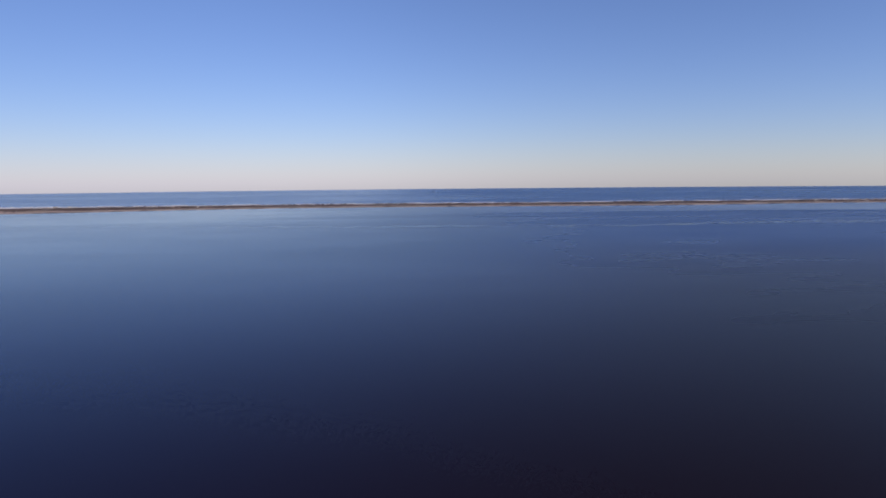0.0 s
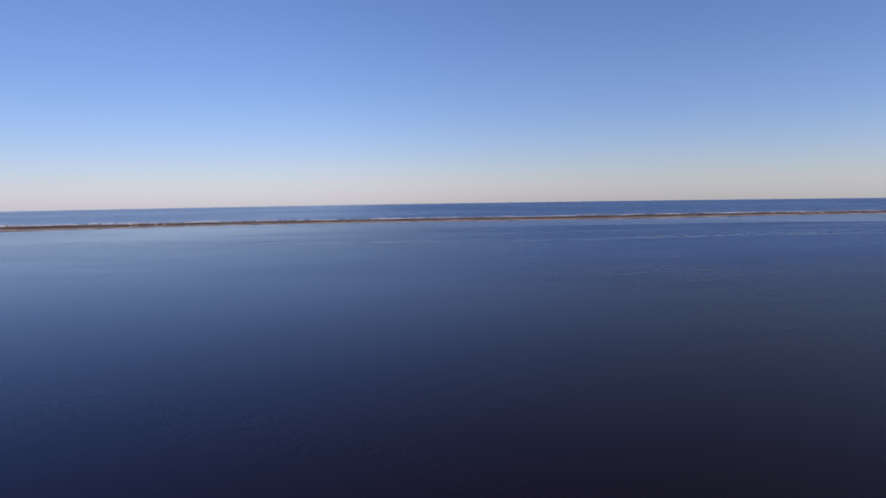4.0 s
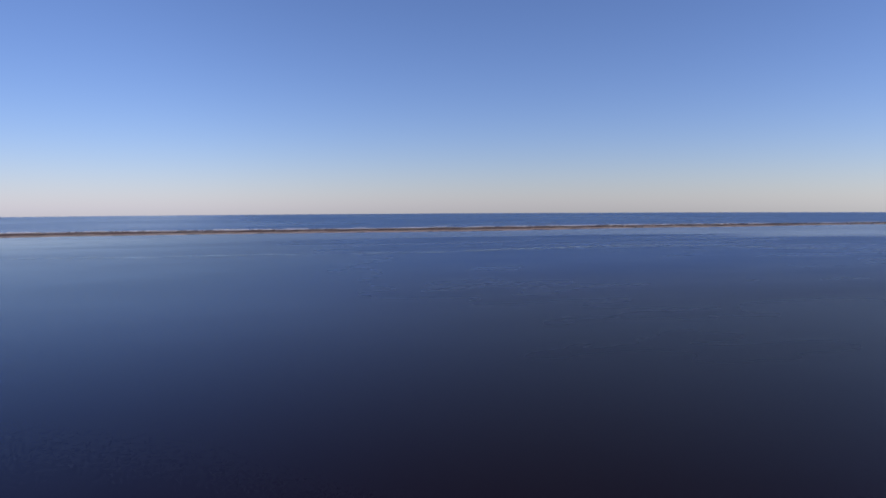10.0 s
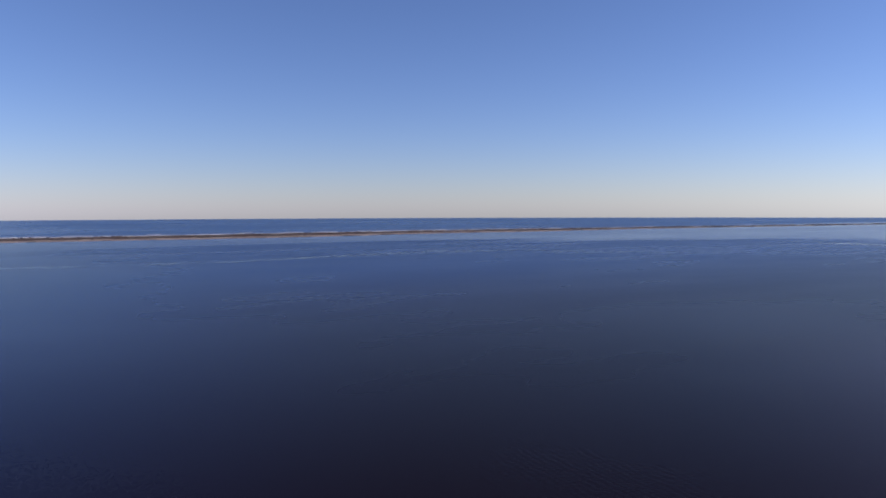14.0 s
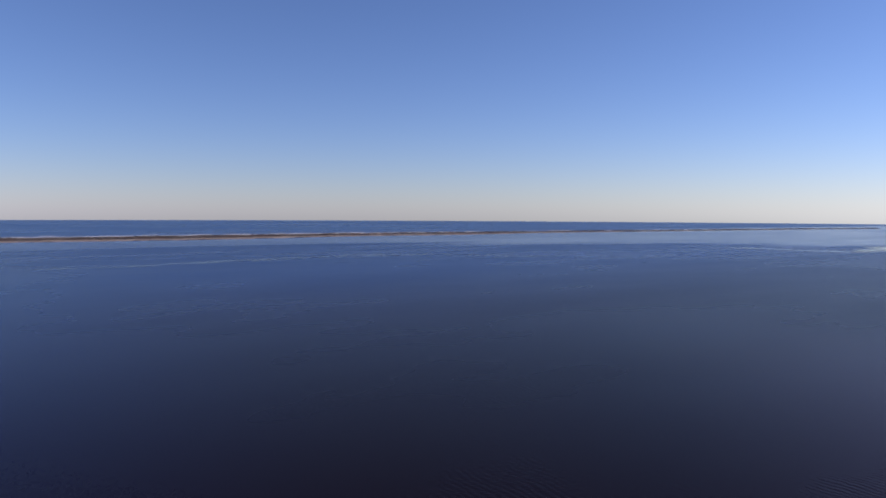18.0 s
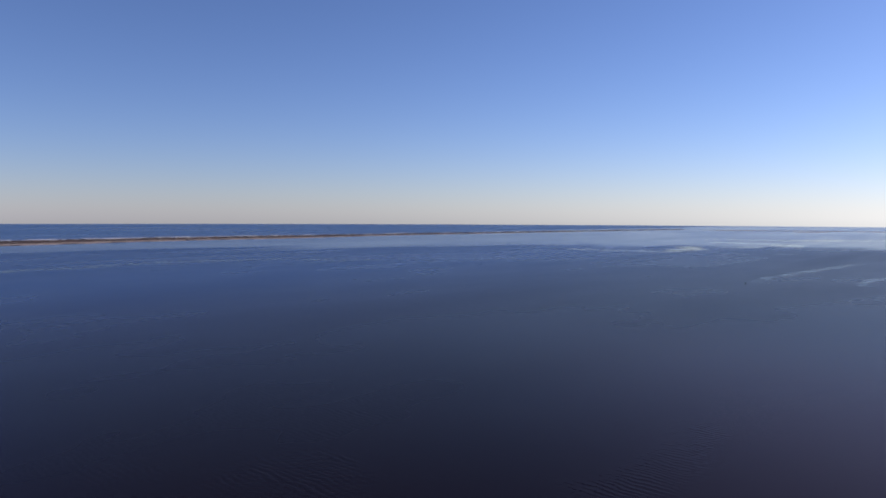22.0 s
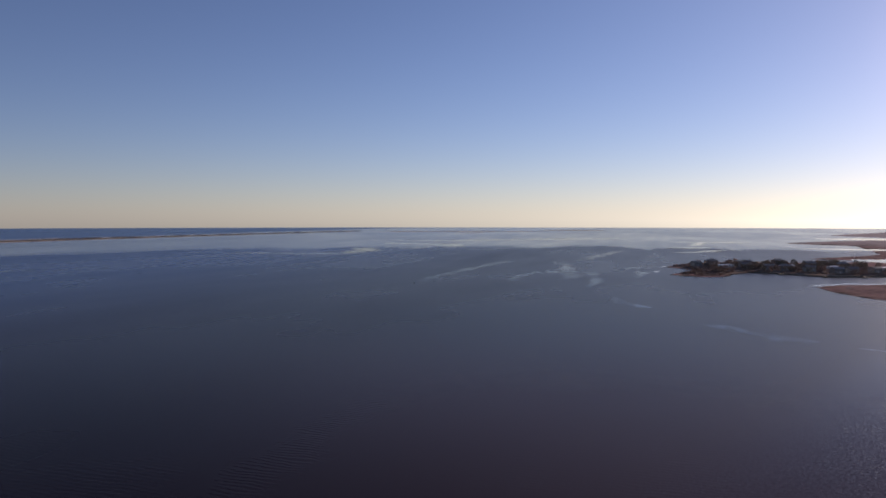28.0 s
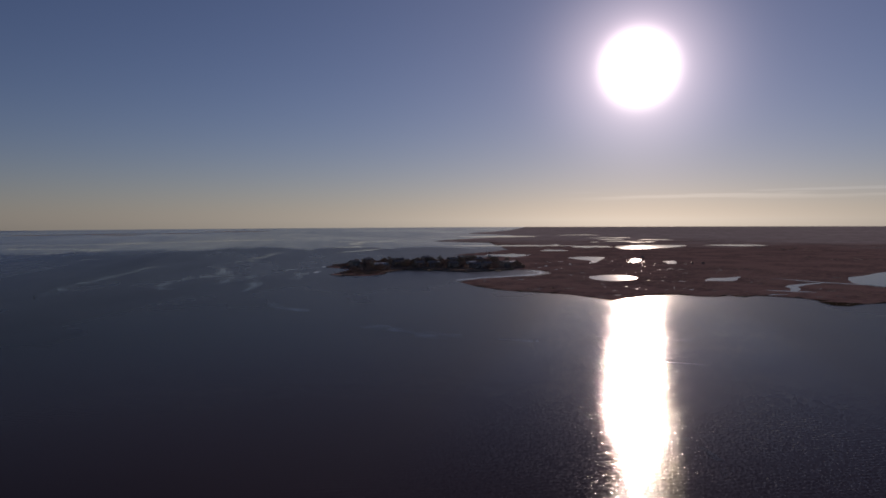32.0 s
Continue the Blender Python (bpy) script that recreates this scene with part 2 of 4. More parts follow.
    lines = n.noise(n.scaled(pos, 0.0022, 0.028, 1, 12), 1.0, 3.0, 0.6, 0.4)
    blur = n.math("ADD", blur, n.math("MULTIPLY", n.math("SUBTRACT", lines, 0.5), n.ramp(out, 450, 950, 0.0, 0.09)))
    blur = n.math("MAXIMUM", blur, 0.07)
    n.put(bsdf.inputs["Roughness"], n.math("MULTIPLY", blur, rough))
    # brown by the marsh, bluer out towards the island, deep blue in the ocean
    # reflected sky blue is put into the base colour, growing outward and westward
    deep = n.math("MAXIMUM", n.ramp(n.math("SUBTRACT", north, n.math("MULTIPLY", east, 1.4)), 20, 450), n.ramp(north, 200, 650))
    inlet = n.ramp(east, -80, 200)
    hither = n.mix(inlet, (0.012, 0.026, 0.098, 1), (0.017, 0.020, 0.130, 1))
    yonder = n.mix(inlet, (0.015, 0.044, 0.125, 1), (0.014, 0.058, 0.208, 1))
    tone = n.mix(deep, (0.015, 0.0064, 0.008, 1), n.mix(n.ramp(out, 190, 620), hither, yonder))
    # pale western stretch: sky sheen painted into the base colour
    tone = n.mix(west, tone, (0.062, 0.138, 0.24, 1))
    # veiling glare of the sun, painted as a lighter brown base colour close by
    veil_glare = n.math("MULTIPLY", n.ramp(n.math("SUBTRACT", east, n.math("MULTIPLY", north, 1.1)), -30, 150), n.ramp(out, 400, 180))
    tone = n.mix(veil_glare, tone, (0.068, 0.042, 0.045, 1))
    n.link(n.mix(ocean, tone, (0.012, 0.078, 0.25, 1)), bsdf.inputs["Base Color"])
    bsdf.inputs["IOR"].default_value = 1.11
    return m


def ground(name, a, b, c, big, small, rough=0.95, lift=0.3):
    m, n, bsdf, pos = material(name)
    one = n.ramp(n.noise(pos, big, 4.0, 0.6, 0.5), 0.38, 0.62)
    two = n.ramp(n.noise(pos, small, 3.0), 0.35, 0.65)
    n.link(n.mix(n.math("MULTIPLY", two, 0.6), n.mix(one, (*a, 1), (*b, 1)), (*c, 1)), bsdf.inputs["Base Color"])
    bsdf.inputs["Roughness"].default_value = rough
    bsdf.inputs["Specular IOR Level"].default_value = 0.0
    bump(n, bsdf, n.noise(pos, small * 2, 4.0), 0.8, lift)
    return m


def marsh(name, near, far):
    """Dead cordgrass, then bare winter trees inland, paled and greyed for haze; near, far: three colours each."""
    m, n, bsdf, pos = material(name)
    one = n.ramp(n.noise(pos, 0.024, 4.0, 0.6, 0.5), 0.38, 0.62)
    two = n.math("MULTIPLY", n.ramp(n.noise(pos, 0.2, 3.0), 0.35, 0.65), 0.6)
    grass = n.mix(two, n.mix(one, (*near[0], 1), (*near[1], 1)), (*near[2], 1))
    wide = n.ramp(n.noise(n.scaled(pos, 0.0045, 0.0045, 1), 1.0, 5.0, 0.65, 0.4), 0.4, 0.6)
    hazed_land = n.mix(n.ramp(n.noise(pos, 0.03, 3.0), 0.35, 0.65), n.mix(wide, (*far[0], 1), (*far[1], 1)), (*far[2], 1))
    # distance haze is painted in: the base colour goes paler and greyer inland
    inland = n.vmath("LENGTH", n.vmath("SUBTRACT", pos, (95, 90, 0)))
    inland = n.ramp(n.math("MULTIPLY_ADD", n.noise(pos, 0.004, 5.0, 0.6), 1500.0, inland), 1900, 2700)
    n.link(n.mix(inland, grass, hazed_land), bsdf.inputs["Base Color"])
    bsdf.inputs["Roughness"].default_value = 0.95
    bsdf.inputs["Specular IOR Level"].default_value = 0.0
    # sheen of dry stalks and twigs, raised inland in place of haze
    n.put(bsdf.inputs["Sheen Weight"], n.math("MULTIPLY_ADD", inland, 0.12, 0.07))
    bsdf.inputs["Sheen Roughness"].default_value, bsdf.inputs["Sheen Tint"].default_value = 0.5, (0.66, 0.58, 0.60, 1)
    bump(n, bsdf, n.noise(pos, 0.4, 4.0), 0.8, 0.3)
    return m


def leafy(name, a, b):
    m, n, bsdf, pos = material(name)
    info = n.add("ShaderNodeNewGeometry").outputs["Random Per Island"]
    grain = n.noise(pos, 1.2, 2.0)
    n.link(n.mix(n.math("MULTIPLY", n.math("ADD", info, grain), 0.5), (*a, 1), (*b, 1)), bsdf.inputs["Base Color"])
    bsdf.inputs["Roughness"].default_value = 0.9
    bsdf.inputs["Specular IOR Level"].default_value = 0.0
    bsdf.inputs["Sheen Weight"].default_value, bsdf.inputs["Sheen Roughness"].default_value = 0.5, 0.5
    # thin leaves and twigs let a part of the low sun through
    leak = n.add("ShaderNodeBsdfTranslucent")
    leak.inputs[0].default_value = (*b, 1)
    both = n.add("ShaderNodeMixShader")
    both.inputs[0].default_value = 0.55
    n.link(bsdf.outputs[0], both.inputs[1])
    n.link(leak.outputs[0], both.inputs[2])
    for node in n.tree.nodes:
        if node.bl_idname == "ShaderNodeOutputMaterial":
            n.link(both.outputs[0], node.inputs[0])
    return m


def painted(name, color, rough=0.7, spread=0.12, grain=3.0):
    m, n, bsdf, pos = material(name)
    rnd = n.add("ShaderNodeObjectInfo").outputs["Random"]
    worn = n.noise(pos, grain, 3.0)
    k = n.math("ADD", n.math("MULTIPLY", rnd, spread), n.math("MULTIPLY", worn, spread))
    dark = tuple(v * 0.55 for v in color)
    n.link(n.mix(k, (*color, 1), (*dark, 1)), bsdf.inputs["Base Color"])
    bsdf.inputs["Roughness"].default_value = rough
    return m


SLOPE_X, SLOPE_Y = 0.74, 0.64
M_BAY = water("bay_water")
M_POND = water("pond_water", 0.4, 0.5)
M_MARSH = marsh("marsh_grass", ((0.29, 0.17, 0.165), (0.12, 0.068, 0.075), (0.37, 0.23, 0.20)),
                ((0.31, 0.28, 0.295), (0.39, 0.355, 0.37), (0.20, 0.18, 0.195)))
M_SAND = ground("beach_sand", (0.52, 0.48, 0.41), (0.42, 0.38, 0.32), (0.58, 0.54, 0.48), 0.03, 0.5)
M_TAN = ground("tan_salt_grass", (0.56, 0.43, 0.33), (0.42, 0.31, 0.24), (0.62, 0.50, 0.40), 0.02, 0.3)
M_DUNE = ground("dune_scrub", (0.145, 0.108, 0.092), (0.25, 0.185, 0.15), (0.10, 0.08, 0.072), 0.025, 0.3)
M_MUD = ground("bank_mud", (0.07, 0.052, 0.036), (0.10, 0.075, 0.05), (0.05, 0.04, 0.03), 0.1, 1.0)
M_SHRUB = leafy("shrub_leaves", (0.27, 0.21, 0.18), (0.48, 0.385, 0.33))
M_SCRUB = leafy("dune_shrub_leaves", (0.06, 0.048, 0.046), (0.15, 0.115, 0.105))
M_CEDAR = leafy("cedar_leaves", (0.19, 0.175, 0.145), (0.38, 0.345, 0.29))
M_TUSSOCK = leafy("dead_cordgrass", (0.15, 0.082, 0.06), (0.30, 0.175, 0.12))
M_TURF = ground("dry_turf", (0.34, 0.26, 0.21), (0.25, 0.185, 0.15), (0.42, 0.34, 0.28), 0.05, 0.4)
M_BARK = painted("bark", (0.10, 0.075, 0.055), 0.9)
M_FOAM = painted("surf_foam", (0.80, 0.80, 0.80), 0.6)

# ---- meshes ----


def mesh(name, verts, faces, materials=(), indices=None, smooth=False):
    me = bpy.data.meshes.new(name)
    me.from_pydata([tuple(v) for v in verts], [], [tuple(f) for f in faces])
    for m in materials:
        me.materials.append(m)
    if indices is not None:
        me.polygons.foreach_set("material_index", np.asarray(indices, dtype=np.int32))
    if smooth:
        me.polygons.foreach_set("use_smooth", np.ones(len(me.polygons), dtype=bool))
    me.update()
    return me


def rand_noise(x, y, size, seed=0.0):
    return noise.noise(Vector((x / size, y / size, seed)))


def spline(points, step):
    """A smooth line through the points, resampled about every step metres."""
    pts = [np.array(p, float) for p in points]
    out = []
    for i in range(len(pts) - 1):
        p0, p1, p2, p3 = pts[max(i - 1, 0)], pts[i], pts[i + 1], pts[min(i + 2, len(pts) - 1)]
        count = max(1, int(np.linalg.norm(p2 - p1) / step))
        for k in range(count):
            s = k / count
            q = 0.5 * (2 * p1 + (p2 - p0) * s + (2 * p0 - 5 * p1 + 4 * p2 - p3) * s * s + (3 * p1 - p0 - 3 * p2 + p3) * s ** 3)
            out.append(0.7 * q + 0.3 * (p1 + (p2 - p1) * s))
    out.append(pts[-1])
    return np.array(out)


# ---- water: one sheet to the horizon ----
CENTRE, REACH = Vector((50, 60, 0)), 4800.0


def make_water():
    rings = [0, 60, 150, 350, 700, 1200, 2000, 3200, REACH]
    verts, faces, around = [(CENTRE.x, CENTRE.y, 0)], [], 256
    for r in rings[1:]:
        for k in range(around):
            a = 2 * math.pi * k / around
            verts.append((CENTRE.x + r * math.cos(a), CENTRE.y + r * math.sin(a), 0))
    for k in range(around):
        faces.append((0, 1 + k, 1 + (k + 1) % around))
    for i in range(len(rings) - 2):
        a, b = 1 + i * around, 1 + (i + 1) * around
        for k in range(around):
            j = (k + 1) % around
            faces.append((a + k, b + k, b + j, a + j))
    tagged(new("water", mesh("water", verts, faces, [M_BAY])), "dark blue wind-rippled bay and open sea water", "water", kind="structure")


make_water()

# ---- barrier island ----
BAY_SIDE = [(-4300, -400), (-2600, 480), (-1500, 960), (-720, 1222), (-470, 1325), (-278, 1375), (0, 1378), (275, 1350), (500, 1338),
            (800, 1382), (1080, 1362), (1350, 1392), (1630, 1378), (2000, 1350), (2640, 1303), (3010, 1243)]
SEA_SIDE = [(-4500, -150), (-2800, 780), (-1600, 1300), (-900, 1528), (-560, 1572), (-380, 1590), (0, 1585), (320, 1580), (560, 1580),
            (760, 1570), (1000, 1555), (1220, 1525), (1500, 1492), (2000, 1412), (2640, 1340), (3030, 1252)]


def island_height(v):
    """v: 0 at the bay's edge, 1 at the sea's."""
    prof = np.interp(v, [0, 0.04, 0.3, 0.55, 0.72, 0.82, 0.9, 1.0], [-0.25, 0.35, 0.6, 1.0, 1.7, 1.5, 0.9, -0.3])
    return float(prof)


def make_island():
    bay = spline(BAY_SIDE, 12.0)
    count, across = len(bay), 26
    verts, faces, idx = [], [], []
    sea_line = spline(SEA_SIDE, 12.0)
    s_bay = np.linspace(0, 1, count)
    sea = np.stack([np.interp(s_bay, np.linspace(0, 1, len(sea_line)), sea_line[:, k]) for k in (0, 1)], 1)
    sea[:, 0] = 0.75 * bay[:, 0] + 0.25 * sea[:, 0]
    sea[:, 1] = [float(np.interp(x, sea_line[:, 0], sea_line[:, 1])) for x in sea[:, 0]]
    for i in range(count):
        b, s = bay[i], sea[i]
        wob = 9 * rand_noise(b[0], 3, 45, 1) + 5 * rand_noise(b[0], 3, 17, 2)
        wos = 6 * rand_noise(b[0], 9, 80, 3)
        b, s = b + np.array([0, wob]), s + np.array([0, wos])
        if s[1] - b[1] < 14:
            s = b + np.array([0, 14])
        for k in range(across):
            v = k / (across - 1)
            x, y = b + (s - b) * v
            h = island_height(v)
            h *= 1 + 0.5 * rand_noise(x, y, 30, 4) if 0.3 < v < 0.9 else 1
            h += 0.12 * rand_noise(x, y, 9, 5)
            verts.append((x, y, h))
    for i in range(count - 1):
        for k in range(across - 1):
            a = i * across + k
            faces.append((a, a + across, a + across + 1, a + 1))
            v = (k + 0.5) / (across - 1)
            x, y, _ = verts[a]
            v += 0.10 * rand_noise(x, y, 40, 6) + 0.05 * rand_noise(x, y, 15, 7)
            grass = 0.30 + 0.45 * float(np.interp(x, [-1100, -650], [1, 0]))
            idx.append(3 if v < 0.012 else 0 if v < grass else 1 if v < 0.79 else 2)
    tagged(new("ground_island", mesh("ground_island", verts, faces, [M_TAN, M_DUNE, M_SAND, M_MUD], idx, True)),
           "long low sandy barrier island with tan salt grass", "island", kind="structure")
    return bay, sea


ISLAND_BAY, ISLAND_SEA = make_island()


def island_spot(x, v):
    b = float(np.interp(x, ISLAND_BAY[:, 0], ISLAND_BAY[:, 1]))
    s = float(np.interp(x, ISLAND_SEA[:, 0], ISLAND_SEA[:, 1]))
    return Vector((x, b + (s - b) * v, island_height(v)))


def ico():
    bm = bmesh.new()
    bmesh.ops.create_icosphere(bm, subdivisions=1, radius=1.0)
    v = np.array([tuple(q.co) for q in bm.verts])
    f = np.array([[q.index for q in t.verts] for t in bm.faces])
    bm.free()
    return v, f


ICO_V, ICO_F = ico()


def clumps(name, spots, material_, label, category, seed, kind="stuff", parent=None):
    """Many uneven leafy clumps in one mesh. spots: x, y, z, width, height."""
    rng = np.random.default_rng(seed)
    vs, fs, base = [], [], 0
    for x, y, z, w, h in spots:
        q = ICO_V * rng.uniform(0.62, 1.25, (len(ICO_V), 1))
        a = rng.uniform(0, 6.28)
        q = np.stack([q[:, 0] * math.cos(a) - q[:, 1] * math.sin(a) * 0.8, q[:, 0] * math.sin(a) + q[:, 1] * math.cos(a) * 0.8, q[:, 2]], 1)
        vs.append(q * (w / 2, w / 2, h / 2) + (x, y, z + h * 0.38))
        fs.append(ICO_F + base)
        base += len(ICO_V)
    ob = new(name, mesh(name, np.concatenate(vs), np.concatenate(fs), [material_]))
    if parent:
        ob.parent = parent
    return tagged(ob, label, category, kind=kind)


def island_shrubs():
    rng = np.random.default_rng(5)
    spots = []
    while len(spots) < 5200:
        x = rng.uniform(-2400, 3000)
        v = rng.uniform(0.22, 0.80)
        if rand_noise(x, v * 200, 60, 9) + 0.5 * rand_noise(x, v * 200, 18, 10) < -0.05 + abs(v - 0.52) * 0.8:
            continue
        p = island_spot(x, v)
        w = rng.uniform(3.5, 8.0)
        spots.append((p.x, p.y, p.z - 0.2, w, rng.uniform(0.7, 2.3)))
    clumps("shrubs", spots, M_SCRUB, "dark brown winter shrubs over the island's dunes", "shrubs", 6)


island_shrubs()


def surf():
    """Broken white water along the sea's edge of the island."""
    rng = np.random.default_rng(8)
    verts, faces = [], []
    for row, (off, chance) in enumerate(((3, 1.0), (12, 0.85), (26, 0.65), (44, 0.4), (66, 0.2))):
        x = -2400.0
        while x < 2300:
            length = rng.uniform(12, 60)
            if rng.random() < chance:
                w = rng.uniform(2.0, 6.0) + (2.5 if row == 0 else 0)
                steps = 6
                base = len(verts)
                for k in range(steps + 1):
                    xx = x + length * k / steps
                    yy = float(np.interp(xx, ISLAND_SEA[:, 0], ISLAND_SEA[:, 1])) + off + 4 * rand_noise(xx, row, 30, 12)
                    ww = w * (0.25 + math.sin(math.pi * k / steps)) * rng.uniform(0.7, 1.2)
                    verts += [(xx, yy - ww, 0.06), (xx, yy, 0.75), (xx, yy + ww, 0.06)]
                for k in range(steps):
                    a = base + 3 * k
                    faces += [(a, a + 3, a + 4, a + 1), (a + 1, a + 4, a + 5, a + 2)]
            x += length * rng.uniform(0.8, 1.3)
    tagged(new("surf", mesh("surf", verts, faces, [M_FOAM])), "white breaking surf along the island beach", "surf", kind="stuff")


surf()

# ---- mainland: salt marsh cut by ponds and creeks ----
SHORE_FAR = [(4700, -1400), (3234, -843), (2739, -573), (2537, -492), (2300, -560), (2068, -512), (1923, -375), (1719, -213), (1600, -270),
             (1562, -300), (1366, -268), (1219, -240), (1145, -195), (1058, -117), (1040, -160), (1045, -211), (986, -165)]
SHORE_POINT = [(958, -65), (961, -10), (915, 34), (853, 63), (831, 51), (800, 41), (770, 52), (742, 64), (722, 38), (736, 16), (778, 9),
               (791, -1), (774, -32), (746, -58), (751, -87), (761, -109), (754, -132), (710, -131), (688, -112), (677, -81), (666, -54), (645, -31)]
SHORE_NEAR = [(609, -35), (576, -43), (557, -57), (537, -77), (513, -86), (496, -91), (505, -105), (513, -123), (516, -145), (504, -151),
              (498, -161), (502, -171), (494, -177), (498, -188), (484, -202), (467, -207), (455, -199), (442, -197), (438, -203), (444, -213),
              (446, -236), (430, -330), (380, -500), (250, -900), (60, -1700), (-300, -2900), (-700, -4500)]


def ragged(line, amount, seed):
    out = []
    for i, p in enumerate(line):
        q = line[min(i + 1, len(line) - 1)] - line[max(i - 1, 0)]
        nrm = np.array([-q[1], q[0]]) / (np.linalg.norm(q) + 1e-9)
        d = amount * (rand_noise(p[0], p[1], 22, seed) + 0.6 * rand_noise(p[0], p[1], 8, seed + 1))
        out.append(p + nrm * d)
    return np.array(out)


def pond_line(x, y, along, deep, seed, turn=None, steps=40):
    """A rounded uneven outline: half its length across the view from the bay, half its depth, in metres."""
    a0 = math.atan2(y - 90, x - 95) if turn is None else radians(turn)
    out = []
    for k in range(steps):
        a = 2 * math.pi * k / steps
        r = 1 + 0.42 * rand_noise(math.cos(a) * 10, math.sin(a) * 10, 8, seed) + 0.48 * rand_noise(math.cos(a) * 10, math.sin(a) * 10, 3.2, seed + 3)
        r = max(r, 0.4)
        u, w = deep * r * math.cos(a), along * r * math.sin(a)
        out.append((x + u * math.cos(a0) - w * math.sin(a0), y + u * math.sin(a0) + w * math.cos(a0)))
    return np.array(out)


def channel_line(points, width):
    """The outline of a creek along the points, tapering to its ends."""
    mid = spline(points, 8.0)
    left, right = [], []
    for i, p in enumerate(mid):
        q = mid[min(i + 1, len(mid) - 1)] - mid[max(i - 1, 0)]
        nrm = np.array([-q[1], q[0]]) / (np.linalg.norm(q) + 1e-9)
        w = width * (0.35 + 0.65 * math.sin(math.pi * min(1, max(0, i / (len(mid) - 1))))) * (1 + 0.4 * rand_noise(p[0], p[1], 14, 31))
        left.append(p + nrm * w)
        right.append(p - nrm * w)
    return np.array(left + right[::-1])


PONDS = [  # x, y, half length, half depth
    (1282, -415, 36, 42), (1160, -298, 21, 26), (1260, -678, 45, 36), (1376, -380, 8, 32), (1028, -186, 30, 36),
    (1370, -300, 110, 32), (2090, -465, 110, 90), (1480, -600, 24, 22), (1560, -590, 30, 26), (1700, -640, 30, 30), (1640, -720, 40, 28),
    (1520, -520, 10, 20), (1500, -640, 12, 18), (1840, -700, 60, 30), (2200, -760, 70, 40)]
LAGOONS = [  # outlines of the ponds with a shape of their own
    [(668, -150), (678, -170), (668, -183), (645, -181), (627, -170), (619, -148), (634, -140), (652, -142)],
    [(855, -276), (905, -304), (915, -314), (890, -308), (856, -290), (828, -268), (834, -264)],
    [(946, -236), (968, -266), (950, -288), (918, -272), (900, -262), (889, -256), (842, -230), (838, -220), (880, -240), (906, -238)],
    [(1270, -450), (1318, -516), (1296, -598), (1262, -580), (1212, -534), (1176, -462), (1172, -424), (1215, -430)],
    [(604, -345), (614, -367), (645, -425), (560, -430), (500, -340), (520, -309), (538, -303), (567, -315)],
    [(604, -216), (626, -236), (624, -246), (634, -268), (616, -254), (596, -236)],
    [(846, -312), (855, -331), (828, -320), (800, -302), (806, -297), (826, -306)]]
CREEKS = [([(608, -278), (596, -285), (571, -291), (554, -302), (524, -309)], 3.0),
          ([(528, -216), (519, -224), (512, -230), (507, -238)], 3.6),
          ([(514, -226), (530, -240), (545, -248), (556, -264), (566, -290)], 4.4),
          ([(498, -196), (502, -204), (500, -212)], 2.0)]


def lagoon_line(points, seed):
    """A closed smooth outline with a ragged edge."""
    return ragged(spline([*points, points[0]], 5.0)[:-1], 1.3, seed)


def inside(poly, pts):
    x, y = pts[:, 0], pts[:, 1]
    hit = np.zeros(len(pts), bool)
    j = len(poly) - 1
    for i in range(len(poly)):
        xi, yi, xj, yj = *poly[i], *poly[j]
        if yi != yj:
            hit ^= ((yi > y) != (yj > y)) & (x < (xj - xi) * (y - yi) / (yj - yi) + xi)
        j = i
    return hit


